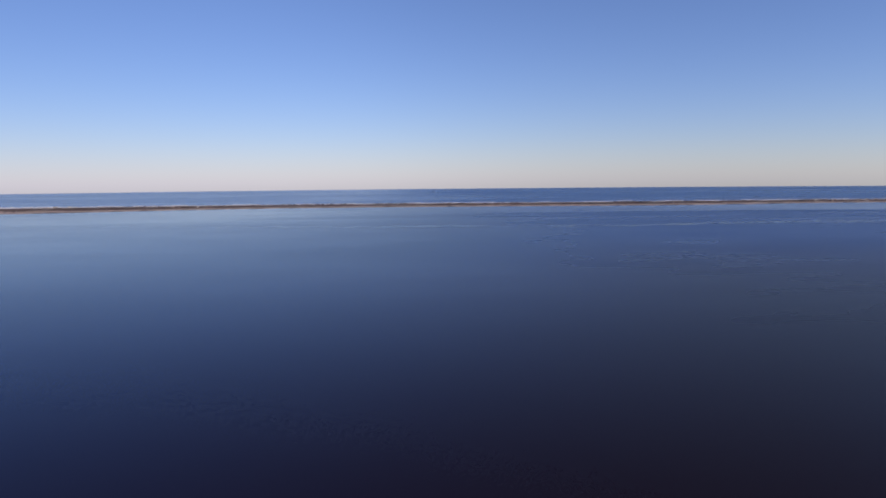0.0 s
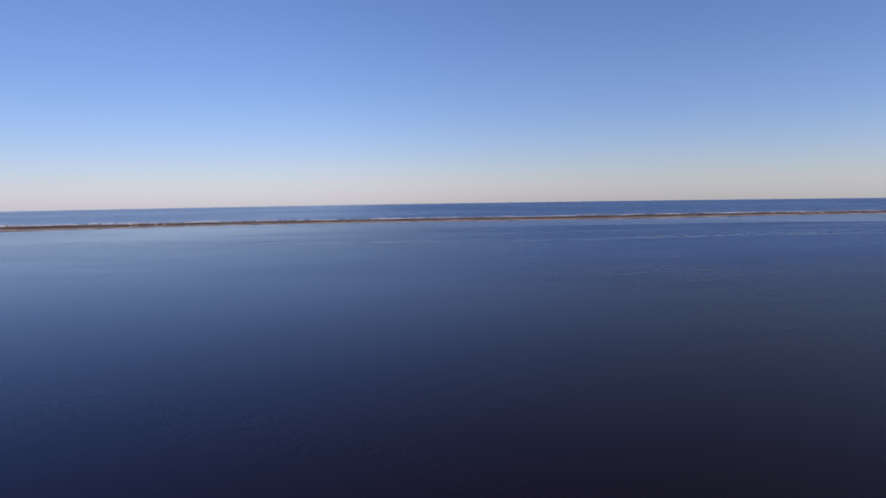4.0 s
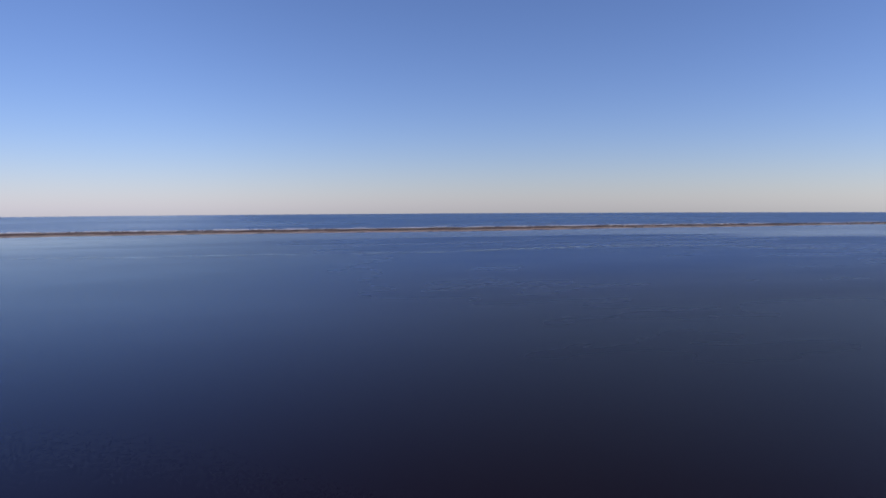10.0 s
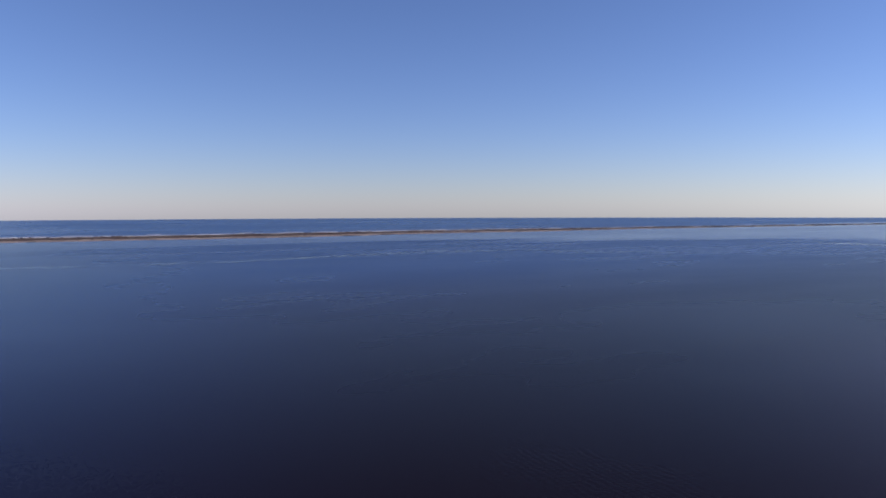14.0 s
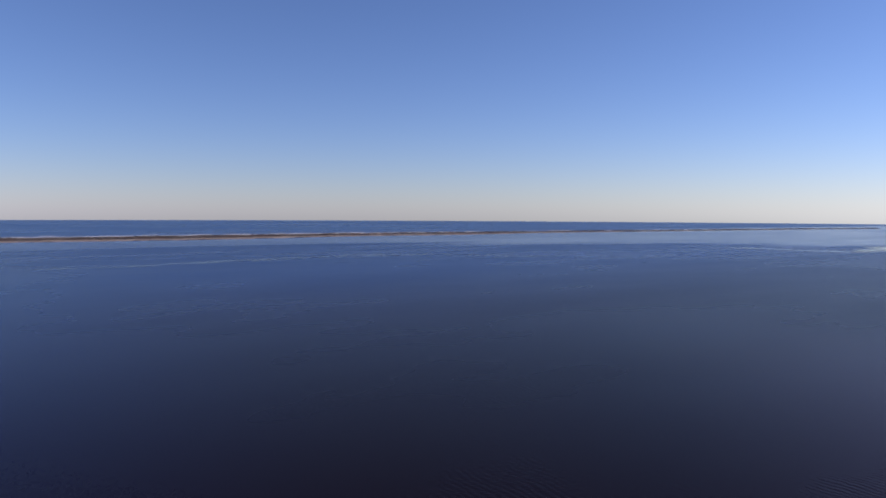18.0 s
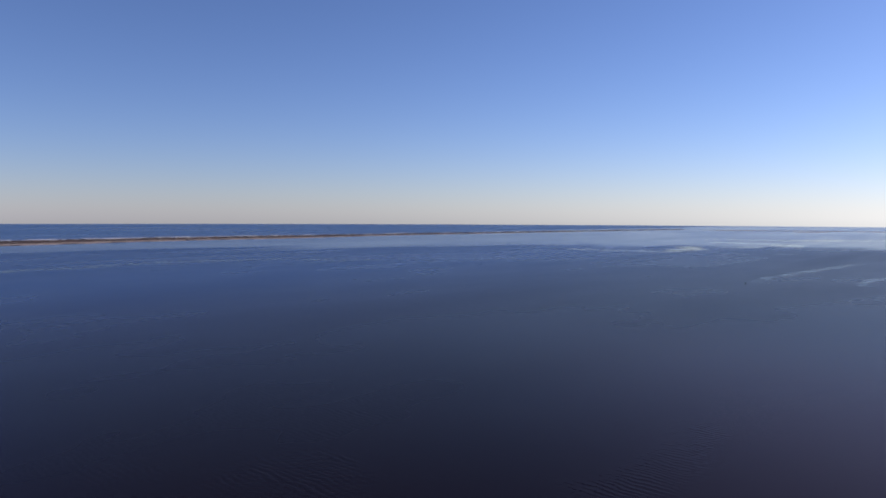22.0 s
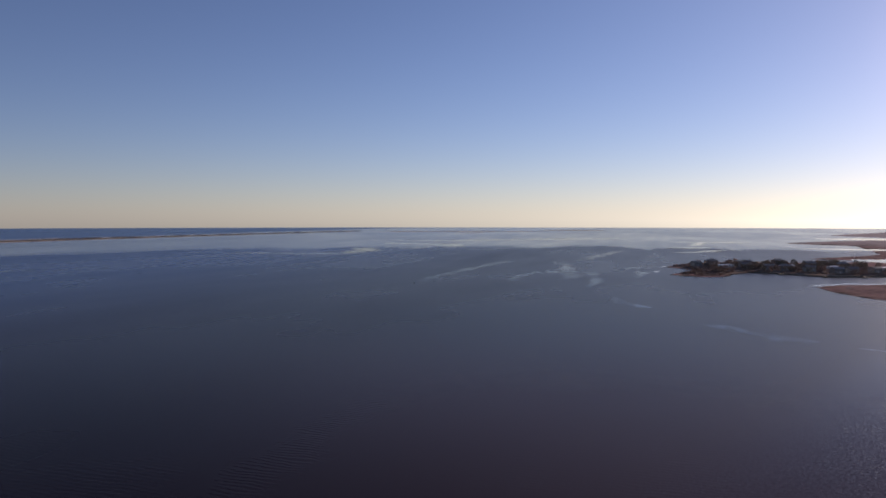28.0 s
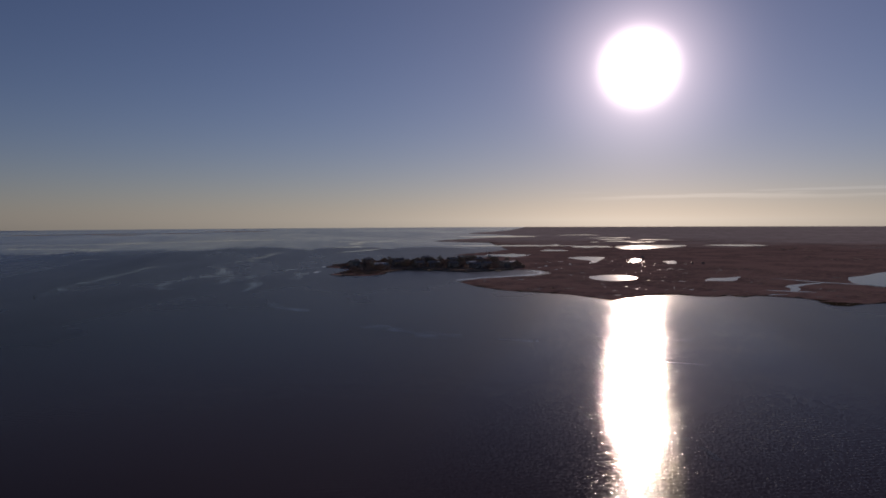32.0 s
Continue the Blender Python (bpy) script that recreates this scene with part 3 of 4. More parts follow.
def make_mainland():
    from mathutils.geometry import delaunay_2d_cdt
    shore = np.concatenate([ragged(spline(SHORE_FAR, 22.0), 5.0, 40)[:-1], ragged(spline(SHORE_POINT, 7.0), 2.2, 44), ragged(spline(SHORE_NEAR, 7.0), 2.0, 48)])
    arc = []
    a0, a1 = math.atan2(-4500 - CENTRE.y, -700 - CENTRE.x), math.atan2(-1400 - CENTRE.y, 4700 - CENTRE.x)
    for k in range(1, 40):
        a = a0 + (a1 - a0) * k / 40
        arc.append((CENTRE.x + (REACH - 20) * math.cos(a), CENTRE.y + (REACH - 20) * math.sin(a)))
    outer = np.concatenate([shore, np.array(arc)])
    creeks = [channel_line(pts, w) for pts, w in CREEKS]
    holes = creeks + [lagoon_line(p, 150 + 3 * i) for i, p in enumerate(LAGOONS)] + [pond_line(*p, 60 + 5 * i) for i, p in enumerate(PONDS)]
    large = len(holes)
    rng = np.random.default_rng(12)
    for x, y, a, d in ((845, -137, 3.2, 9), (836, -143, 2.2, 6), (806, -160, 1.6, 6), (826, -194, 1.4, 6)):
        holes.append(pond_line(x, y, a, d, 280 + a, steps=12))
    for k in range(300):           # small pools that dot the near marsh
        x, y = rng.uniform(470, 900), rng.uniform(-340, -50)
        holes.append(pond_line(x, y, rng.uniform(0.45, 0.9) * rng.choice([0.6, 1.0, 1.0, 3.6]), rng.uniform(0.6, 2.2), 300 + k, steps=9))
    free = []
    for i, h in enumerate(holes):  # pools stay on the land and apart from one another
        grown = h.mean(0) + (h - h.mean(0)) * 1.25
        ok = inside(outer, grown).all() if i >= large else True
        if i >= large:
            ok = ok and not any(inside(o, grown).any() or inside(grown, o).any() for o in free)
        if ok:
            free.append(h)
    grid = []
    for step, lo, hi in ((13, 0, 850), (45, 850, 2000), (160, 2000, 4700)):
        for x in np.arange(-900, 4800, step):
            for y in np.arange(-4700, 200, step):
                d = math.hypot(x - 480, y + 60)
                if lo <= d < hi:
                    grid.append((x + rng.uniform(-.4, .4) * step, y + rng.uniform(-.4, .4) * step))
    grid = np.array(grid)
    grid = grid[inside(outer, grid)]
    co, edges = [Vector(p) for p in outer], [(i, (i + 1) % len(outer)) for i in range(len(outer))]
    for h in free:
        base = len(co)
        co += [Vector(p) for p in h]
        edges += [(base + i, base + (i + 1) % len(h)) for i in range(len(h))]
    co += [Vector(p) for p in grid]
    v, _, f, *_ = delaunay_2d_cdt(co, edges, [], 0, 1e-4)
    v = np.array([tuple(q) for q in v])
    f = np.array([t for t in f if len(t) == 3])
    mid = v[f].mean(1)
    keep = inside(outer, mid)
    for h in free:
        keep &= ~inside(h, mid)
    f = f[keep]
    edge_count = {}
    for t in f:
        for a, b in ((t[0], t[1]), (t[1], t[2]), (t[2], t[0])):
            edge_count[(a, b)] = 1
    border = [(a, b) for a, b in edge_count if (b, a) not in edge_count]
    on_rim = set(a for a, b in border)
    z = np.array([0.13 if i in on_rim else 0.22 + 0.16 * rand_noise(p[0], p[1], 25, 50) for i, p in enumerate(v)])
    verts = [(p[0], p[1], h) for p, h in zip(v, z)]
    faces, idx = [tuple(t) for t in f], []
    for t in f:
        c = v[t].mean(0)
        d = math.hypot(c[0] - 95, c[1] - 90) + 420 * rand_noise(c[0], c[1], 220, 52)
        bank = sum(1 for i in t if i < len(shore)) >= 2 and d < 1750 and rand_noise(c[0], c[1], 14, 54) > -0.12
        idx.append(1 if bank else 0)
    low = {}
    for i in on_rim:
        low[i] = len(verts)
        verts.append((v[i][0], v[i][1], -0.3))
    for a, b in border:
        faces.append((b, a, low[a], low[b]))
        idx.append(1)
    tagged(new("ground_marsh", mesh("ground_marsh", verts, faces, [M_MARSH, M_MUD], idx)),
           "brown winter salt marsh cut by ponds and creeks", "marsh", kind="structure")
    for i, h in enumerate(free):
        z = 0.092 + 0.004 * (i % 8)
        if i < len(creeks):
            half = len(h) // 2
            vv, ff = [(p[0], p[1], z) for p in h], [(k, k + 1, len(h) - 2 - k, len(h) - 1 - k) for k in range(half - 1)]
        else:
            tri, _, ff, *_ = delaunay_2d_cdt([Vector(p) for p in h], [(k, (k + 1) % len(h)) for k in range(len(h))], [], 1, 1e-4)
            vv = [(p[0], p[1], z) for p in tri]
        kind = "creek" if i < len(creeks) else "pond" if i < large else "pool"
        tagged(new("water_%s_%d" % (kind, i + 1), mesh("water_" + kind, vv, ff, [M_POND])),
               "calm tidal %s shining in the marsh" % kind, kind, kind="structure")
    return outer, free


MAINLAND, POOLS = make_mainland()

# ---- slicks: smooth bright streaks lying on the bay ----


def slick_material(name, color, rough, cover, size=0.06, lo=0.36, hi=0.66):
    m, n, bsdf, pos = material(name)
    bsdf.inputs["Base Color"].default_value = color
    bsdf.inputs["Roughness"].default_value = rough
    bsdf.inputs["IOR"].default_value = 1.33
    edge = n.add("ShaderNodeAttribute")
    edge.attribute_name = "edge"
    patch = n.ramp(n.noise(pos, size, 4.0, 0.65, 1.0), lo, hi)
    n.put(bsdf.inputs["Alpha"], n.math("MULTIPLY", n.math("MULTIPLY", edge.outputs["Fac"], patch), cover))
    return m


M_SLICK = slick_material("slick", (0.02, 0.022, 0.026, 1), 0.09, 0.66)
M_DRIFT = slick_material("tide_line", (0.02, 0.024, 0.034, 1), 0.12, 0.5, 0.02, 0.30, 0.62)
M_CALM = slick_material("far_calm", (0.02, 0.022, 0.026, 1), 0.06, 0.75, 0.012, 0.28, 0.5)
M_WASH = slick_material("shore_wash", (0.80, 0.80, 0.81, 1), 0.14, 1.0, 0.06, 0.1, 0.35)
SLICKS = [  # points along the streak, half width
    ([(596, 254), (657, 258), (759, 253), (850, 245), (932, 234)], 11),
    ([(930, 177), (1014, 147), (1120, 132), (1235, 118)], 13),
    ([(930, 185), (877, 172), (790, 160), (720, 148), (660, 150)], 12),
    ([(650, 172), (638, 186), (690, 192), (760, 178)], 8),
    ([(760, 130), (680, 125), (599, 123)], 8),
    ([(780, 95), (757, 87), (700, 95)], 7),
    ([(1021, 676), (1024, 630), (1045, 500), (1100, 500)], 22),
    ([(1045, 486), (1153, 512), (1260, 560)], 34),
    ([(1517, -9), (1600, -30), (1700, -52)], 22),
    ([(1190, 40), (1260, -20), (1330, -60)], 16),
    ([(860, 70), (830, 92), (805, 100)], 9),
    ([(540, 112), (510, 100), (488, 84)], 8), ([(432, 58), (408, 47), (385, 30)], 8),
    ([(380, 14), (369, -3)], 2.5),
    ([(246, 8), (235, 8), (227, 10), (219, 14)], 1.4),
    ([(384, -17), (378, -26), (370, -40), (356, -64)], 1.6), ([(326, -20), (321, -30), (312, -46)], 1.5), ([(458, -96), (451, -114)], 2.2),
    ([(1700, 720), (1730, 637), (1714, 545), (1792, 411), (1929, 273), (2026, 102)], 52),
    ([(1560, 620), (1500, 558), (1452, 461), (1342, 400)], 40),
    ([(1271, 520), (1271, 483), (1300, 430)], 20), ([(1084, 380), (1084, 354), (1100, 320)], 9),
    ([(1395, 40), (1395, 10), (1420, -30)], 26), ([(1740, 20), (1712, -71), (1760, -140)], 34),
    ([(713, 180), (740, 170), (767, 160), (699, 149)], 9)]
DRIFTS = [  # long faint lines where the tide runs
    ([(-420, 830), (-210, 790), (0, 770), (194, 747), (300, 772), (419, 788), (540, 760), (632, 650), (774, 563)], 17)]
WASH = [  # thin white water at the shores
    ([(756, -122), (716, -124), (696, -106), (684, -78), (673, -51), (649, -25)], 6.0),
    ([(866, 64), (857, 66), (848, 66)], 3.0), ([(790, 70), (782, 75), (770, 74)], 3.5), ([(788, 8), (780, 14), (772, 12)], 3.0)]


def make_slick(points, width, seed, material_, label):
    mid = spline(points, max(4.0, width * 0.6))
    rows = 5
    verts, faces, edge = [], [], []
    for i, p in enumerate(mid):
        q = mid[min(i + 1, len(mid) - 1)] - mid[max(i - 1, 0)]
        nrm = np.array([-q[1], q[0]]) / (np.linalg.norm(q) + 1e-9)
        s = i / max(1, len(mid) - 1)
        fade = min(1.0, 5 * s, 5 * (1 - s))
        p = p + nrm * width * 0.7 * rand_noise(p[0], p[1], width * 3, seed)
        w = width * (0.75 + 0.7 * rand_noise(p[0], p[1], width * 2.5, seed + 5))
        for k in range(rows):
            v = k / (rows - 1) * 2 - 1
            c = p + nrm * w * v
            verts.append((c[0], c[1], 0.02))
            edge.append((1 - v * v) * fade)
    for i in range(len(mid) - 1):
        for k in range(rows - 1):
            a = i * rows + k
            faces.append((a, a + rows, a + rows + 1, a + 1))
    me = mesh("water_slick", verts, faces, [material_], None, True)
    layer = me.attributes.new("edge", "FLOAT", "POINT")
    layer.data.foreach_set("value", np.array(edge, dtype=np.float32))
    tagged(new("water_slick", me), label, "water", kind="structure")


for i, (points, width) in enumerate(SLICKS):
    make_slick(points, width, 80 + i, M_CALM if math.hypot(*points[0]) > 1150 else M_SLICK, "pale smooth streak on the rippled bay")
for i, (points, width) in enumerate(DRIFTS):
    make_slick(points, width, 120 + i, M_DRIFT, "long faint line of smooth water across the bay")
for i, (points, width) in enumerate(WASH):
    make_slick(points, width, 140 + i, M_WASH, "thin white wash along the shore")


# ---- far shoals: low tan bars close to the horizon ----
def make_shoal(x, y, along, deep, seed):
    line = pond_line(x, y, along, deep, seed, steps=36)
    c = line.mean(0)
    verts, faces = [(c[0], c[1], 1.0)], []
    for k, s in enumerate((0.6, 1.0)):
        for p in line:
            q = c + (p - c) * s
            verts.append((q[0], q[1], 0.7 if k == 0 else -0.2))
    m = len(line)
    faces = [(0, 1 + i, 1 + (i + 1) % m) for i in range(m)]
    faces += [(1 + i, 1 + m + i, 1 + m + (i + 1) % m, 1 + (i + 1) % m) for i in range(m)]
    tagged(new("ground_shoal", mesh("ground_shoal", verts, faces, [M_TAN])), "low far tan marsh bar near the horizon", "shoal", kind="structure")


for i, (x, y, along, deep) in enumerate(((2950, 1010, 130, 45), (3050, 800, 150, 60), (3080, 560, 90, 50), (2760, 700, 60, 30), (3500, 380, 160, 80))):
    make_shoal(x, y, along, deep, 200 + 7 * i)

# ---- helpers for things ----
M_SHINGLE = painted("grey_shingle", (0.36, 0.29, 0.24), 0.8, 0.25)
M_WHITE = painted("white_siding", (0.78, 0.77, 0.74), 0.6, 0.10)
M_CREAM = painted("cream_siding", (0.46, 0.39, 0.31), 0.6, 0.15)
M_PALE = painted("pale_siding", (0.72, 0.69, 0.63), 0.7, 0.2)
M_BROWN = painted("brown_shingle", (0.33, 0.23, 0.17), 0.8, 0.25)
M_ROOF = painted("grey_roof", (0.34, 0.29, 0.26), 0.6, 0.3)
M_PALE_ROOF = painted("pale_metal_roof", (0.80, 0.77, 0.72), 0.32, 0.10)
M_TRIM = painted("white_trim", (0.80, 0.80, 0.78), 0.5, 0.05)
M_WOOD = painted("weathered_wood", (0.32, 0.26, 0.20), 0.85, 0.3)
M_DARKWOOD = painted("tarred_pile", (0.07, 0.055, 0.045), 0.8, 0.3)
M_BRICK = painted("red_brick", (0.27, 0.12, 0.085), 0.85, 0.25, 8.0)
M_GREEN = painted("green_board", (0.03, 0.11, 0.06), 0.5, 0.1)
M_STEEL = painted("galvanised_steel", (0.35, 0.36, 0.37), 0.4, 0.1)


def glass_material():
    m, n, bsdf, pos = material("window_glass")
    bsdf.inputs["Base Color"].default_value = (0.02, 0.025, 0.03, 1)
    bsdf.inputs["Roughness"].default_value = 0.06
    bsdf.inputs["IOR"].default_value = 1.5
    return m


M_GLASS = glass_material()


def part(name, bm, material_, parent, label=""):
    me = bpy.data.meshes.new(name)
    bm.to_mesh(me)
    bm.free()
    me.materials.append(material_)
    ob = new(name, me)
    ob.parent = parent
    if label:
        ob["label"] = label
    return ob


def box(x, y, z, sx, sy, sz, bevel=0.0, turn=None):
    """A bevelled block on z, centred in x and y."""
    bm = bmesh.new()
    bmesh.ops.create_cube(bm, size=1.0, matrix=Matrix.Translation((x, y, z + sz / 2)) @ (turn or Matrix()) @ Matrix.Diagonal((sx, sy, sz, 1)))
    if bevel:
        bmesh.ops.bevel(bm, geom=bm.edges[:], offset=bevel, segments=1, affect="EDGES")
    return bm


def post(x, y, z, r, h, top=1.0, sides=8, lean=(0, 0)):
    bm = bmesh.new()
    bmesh.ops.create_cone(bm, segments=sides, radius1=r, radius2=r * top, depth=h, cap_ends=True, matrix=Matrix.Translation((x, y, z + h / 2)))
    for v in bm.verts:
        s = (v.co.z - z) / h
        v.co.x += lean[0] * s
        v.co.y += lean[1] * s
    return bm


def gable(w, d, z, rise, over=0.5, thick=0.22, hip=0.0):
    """A ridged roof along x, with eaves and thickness; hip draws the ridge's ends in."""
    bm = bmesh.new()
    x, y = w / 2 + over, d / 2 + over
    rx = x - hip
    pts = []
    for lift in (0, thick):
        pts += [(-x, -y, z + lift), (x, -y, z + lift), (x, y, z + lift), (-x, y, z + lift), (-rx, 0, z + rise + lift), (rx, 0, z + rise + lift)]
    v = [bm.verts.new(p) for p in pts]
    for f in ((6, 7, 11, 10), (8, 9, 10, 11), (9, 6, 10), (7, 8, 11), (0, 4, 5, 1), (2, 5, 4, 3), (3, 4, 0), (1, 5, 2),
              (0, 1, 7, 6), (1, 2, 8, 7), (2, 3, 9, 8), (3, 0, 6, 9)):
        bm.faces.new([v[i] for i in f])
    return bm


def walls(w, d, z, h, rise):
    """A block with gable ends up to the roof."""
    bm = bmesh.new()
    x, y = w / 2, d / 2
    v = [bm.verts.new(p) for p in ((-x, -y, z), (x, -y, z), (x, y, z), (-x, y, z), (-x, -y, z + h), (x, -y, z + h), (x, y, z + h), (-x, y, z + h),
                                   (-x, 0, z + h + rise), (x, 0, z + h + rise))]
    for f in ((3, 2, 1, 0), (0, 1, 5, 4), (2, 3, 7, 6), (1, 2, 6, 9, 5), (3, 0, 4, 8, 7), (4, 5, 9, 8), (6, 7, 8, 9)):
        bm.faces.new([v[i] for i in f])
    return bm


def window(house, x, y, z, w, h, side):
    """side: 0 front (-y), 1 back, 2 right (+x), 3 left."""
    t = 0.09
    turn = pose(0, 0, 0, 0, 0, (0, 180, 90, -90)[side])
    bm = bmesh.new()
    for px, pz, sx, sz in ((0, 0, w + 0.24, 0.12), (0, h, w + 0.24, 0.12), (-w / 2 - 0.06, 0, 0.12, h + 0.12), (w / 2 + 0.06, 0, 0.12, h + 0.12), (0, h / 2, w, 0.05)):
        bmesh.ops.create_cube(bm, size=1.0, matrix=Matrix.Translation((px, 0, pz + sz / 2)) @ Matrix.Diagonal((sx, t, sz, 1)))
    bm.transform(Matrix.Translation((x, y, z)) @ turn)
    frame_ = part("window", bm, M_TRIM, house)
    pane = bmesh.new()
    bmesh.ops.create_cube(pane, size=1.0, matrix=Matrix.Translation((0, 0.01, 0.06 + h / 2)) @ Matrix.Diagonal((w, t * 0.6, h, 1)))
    pane.transform(Matrix.Translation((x, y, z)) @ turn)
    part("pane", pane, M_GLASS, frame_)


def beach_house(label, w, d, storeys, skin, roof, rise, lift=1.1, hip=0.0, chimney=True, porch=True, rich=True, group=""):
    """A timber house on piles, front to -y, its base at z 0."""
    house = new("house")
    tagged(house, label, "house", group)
    h = 2.5 * storeys
    part("wall", walls(w, d, lift, h, rise if not hip else 0.0), skin, house)
    part("roof", gable(w, d, lift + h - (0.12 if not hip else 0), rise + 0.05, 0.5, 0.2, hip), roof, house)
    part("floor_frame", box(0, 0, lift - 0.35, w + 0.2, d + 0.2, 0.35), M_WOOD, house)
    nx = 3 if rich else 2
    for i in range(nx):
        for j in range(2):
            px, py = (i / (nx - 1) - 0.5) * (w - 0.8), (j - 0.5) * (d - 0.8)
            part("pile", post(px, py, -0.6, 0.2, lift + 0.3, 1, 6), M_WOOD, house)
    for s in range(storeys):
        z = lift + 0.85 + 2.5 * s
        cols = max(2, int(w / 3.2)) if rich else 2
        for i in range(cols):
            x = (i + 0.5) / cols * w - w / 2
            if s == 0 and i == cols // 2 and rich:
                continue
            window(house, x, -d / 2 - 0.03, z, 1.3, 1.35, 0)
            if rich:
                window(house, x, d / 2 + 0.03, z, 1.1, 1.35, 1)
        window(house, w / 2 + 0.03, 0, z, 1.1, 1.3, 2)
        window(house, -w / 2 - 0.03, 0, z, 1.1, 1.3, 3)
    if rich:
        door = part("door", box(((max(2, int(w / 3.2)) // 2) + 0.5) / max(2, int(w / 3.2)) * w - w / 2, -d / 2 - 0.04, lift + 0.02, 1.0, 0.1, 2.05, 0.02), M_TRIM, house, "white front door")
        part("door_handle", box(door.bound_box[4][0] - 0.12, -d / 2 - 0.11, lift + 1.0, 0.06, 0.06, 0.14), M_STEEL, door)
    if chimney:
        part("chimney", box(w * 0.27, d * 0.18, lift + h - 0.3, 0.9, 0.7, rise + 1.4, 0.04), M_BRICK, house, "red brick chimney")
    if porch:
        deck = part("deck", box(0, -d / 2 - 1.45, lift - 0.25, w * 0.9, 2.6, 0.18), M_WOOD, house, "weathered timber deck")
        for sgn in (-1, 1):
            part("deck_pile", post(sgn * w * 0.42, -d / 2 - 2.5, -0.6, 0.13, lift + 1.5, 1, 6), M_WOOD, house)
        part("rail", box(0, -d / 2 - 2.7, lift + 0.78, w * 0.9, 0.08, 0.1), M_TRIM, deck)
        part("rail", box(0, -d / 2 - 2.7, lift + 0.38, w * 0.9, 0.06, 0.08), M_TRIM, deck)
    return house


# ---- the houses on the point ----
POINT_GROUP = "houses on the point"
HOUSES = [
    beach_house("grey shingled two-storey house on wooden piles", 11, 9, 2, M_SHINGLE, M_ROOF, 1.7, group=POINT_GROUP),
    beach_house("weathered cream two-storey house with a grey roof", 10, 8.5, 2, M_CREAM, M_ROOF, 1.6, group=POINT_GROUP),
    beach_house("brown shingled house with a hipped roof on piles", 12, 10, 2, M_BROWN, M_ROOF, 1.8, hip=4.0, group=POINT_GROUP),
    beach_house("white one-storey cottage with a pale metal roof", 12, 8, 1, M_WHITE, M_PALE_ROOF, 0.65, lift=2.0, group=POINT_GROUP),
    beach_house("tall three-storey grey shingled house above the rest", 12, 10, 3, M_BROWN, M_ROOF, 1.4, lift=1.0, hip=4.5, group=POINT_GROUP),
    beach_house("long low white boathouse with a pale roof", 17, 9, 1, M_WHITE, M_PALE_ROOF, 0.7, lift=1.4, chimney=False, porch=False, group=POINT_GROUP)]
GRADE = 0.6    # the point's ground
ROWS_OF_HOUSES = [  # kind, x, y, turn in degrees
    (1, 852, 34, -60), (4, 853, 20, -75), (5, 842, 7, -80), (0, 836, -10, -75), (0, 815, -28, -75),
    (2, 812, -42, -85), (3, 843, -50, -80), (1, 800, -60, -80), (0, 779, -78, -72), (1, 790, -92, -72),
    (1, 798, -113, -60), (0, 892, 14, 10), (1, 886, -19, -95), (4, 876, -47, -75),
    (0, 869, -75, -80), (2, 862, -103, -85), (3, 834, -88, -65), (5, 834, -130, -50)]
used = set()
for kind, x, y, turn in ROWS_OF_HOUSES:
    if kind in used:
        copy_thing(HOUSES[kind], pose(x, y, GRADE, 0, 0, turn))
    else:
        used.add(kind)
        HOUSES[kind].matrix_basis = pose(x, y, GRADE, 0, 0, turn) @ Matrix.Diagonal((0.84, 0.84, 0.80, 1))


# the point's own ground, raised a little over the marsh
def make_point():
    line = np.array([(868, 56), (905, 30), (940, -8), (938, -60), (925, -120), (860, -140), (790, -132), (764, -112), (756, -88), (750, -60), (776, -33),
                     (790, -4), (778, 11), (745, 20), (735, 38), (760, 46), (800, 36), (835, 48)], float)
    ring = spline([*line, line[0]], 8.0)[:-1]
    ring = ragged(ring, 2.0, 90)
    c = np.array([838.0, -45.0])
    verts, faces = [(c[0], c[1], GRADE)], []
    scales = ((0.35, GRADE), (0.7, GRADE - 0.03), (0.93, GRADE - 0.12), (1.0, 0.1))
    m = len(ring)
    for s, z in scales:
        for p in ring:
            q = c + (p - c) * s
            verts.append((q[0], q[1], z + 0.06 * rand_noise(q[0], q[1], 9, 91)))
    faces = [(0, 1 + i, 1 + (i + 1) % m) for i in range(m)]
    for k in range(len(scales) - 1):
        a, b = 1 + k * m, 1 + (k + 1) * m
        faces += [(a + i, b + i, b + (i + 1) % m, a + (i + 1) % m) for i in range(m)]
    tagged(new("ground_point", mesh("ground_point", verts, faces, [M_TURF])), "low built-up point of dry winter grass", "ground", kind="structure")
    return ring


POINT = make_point()


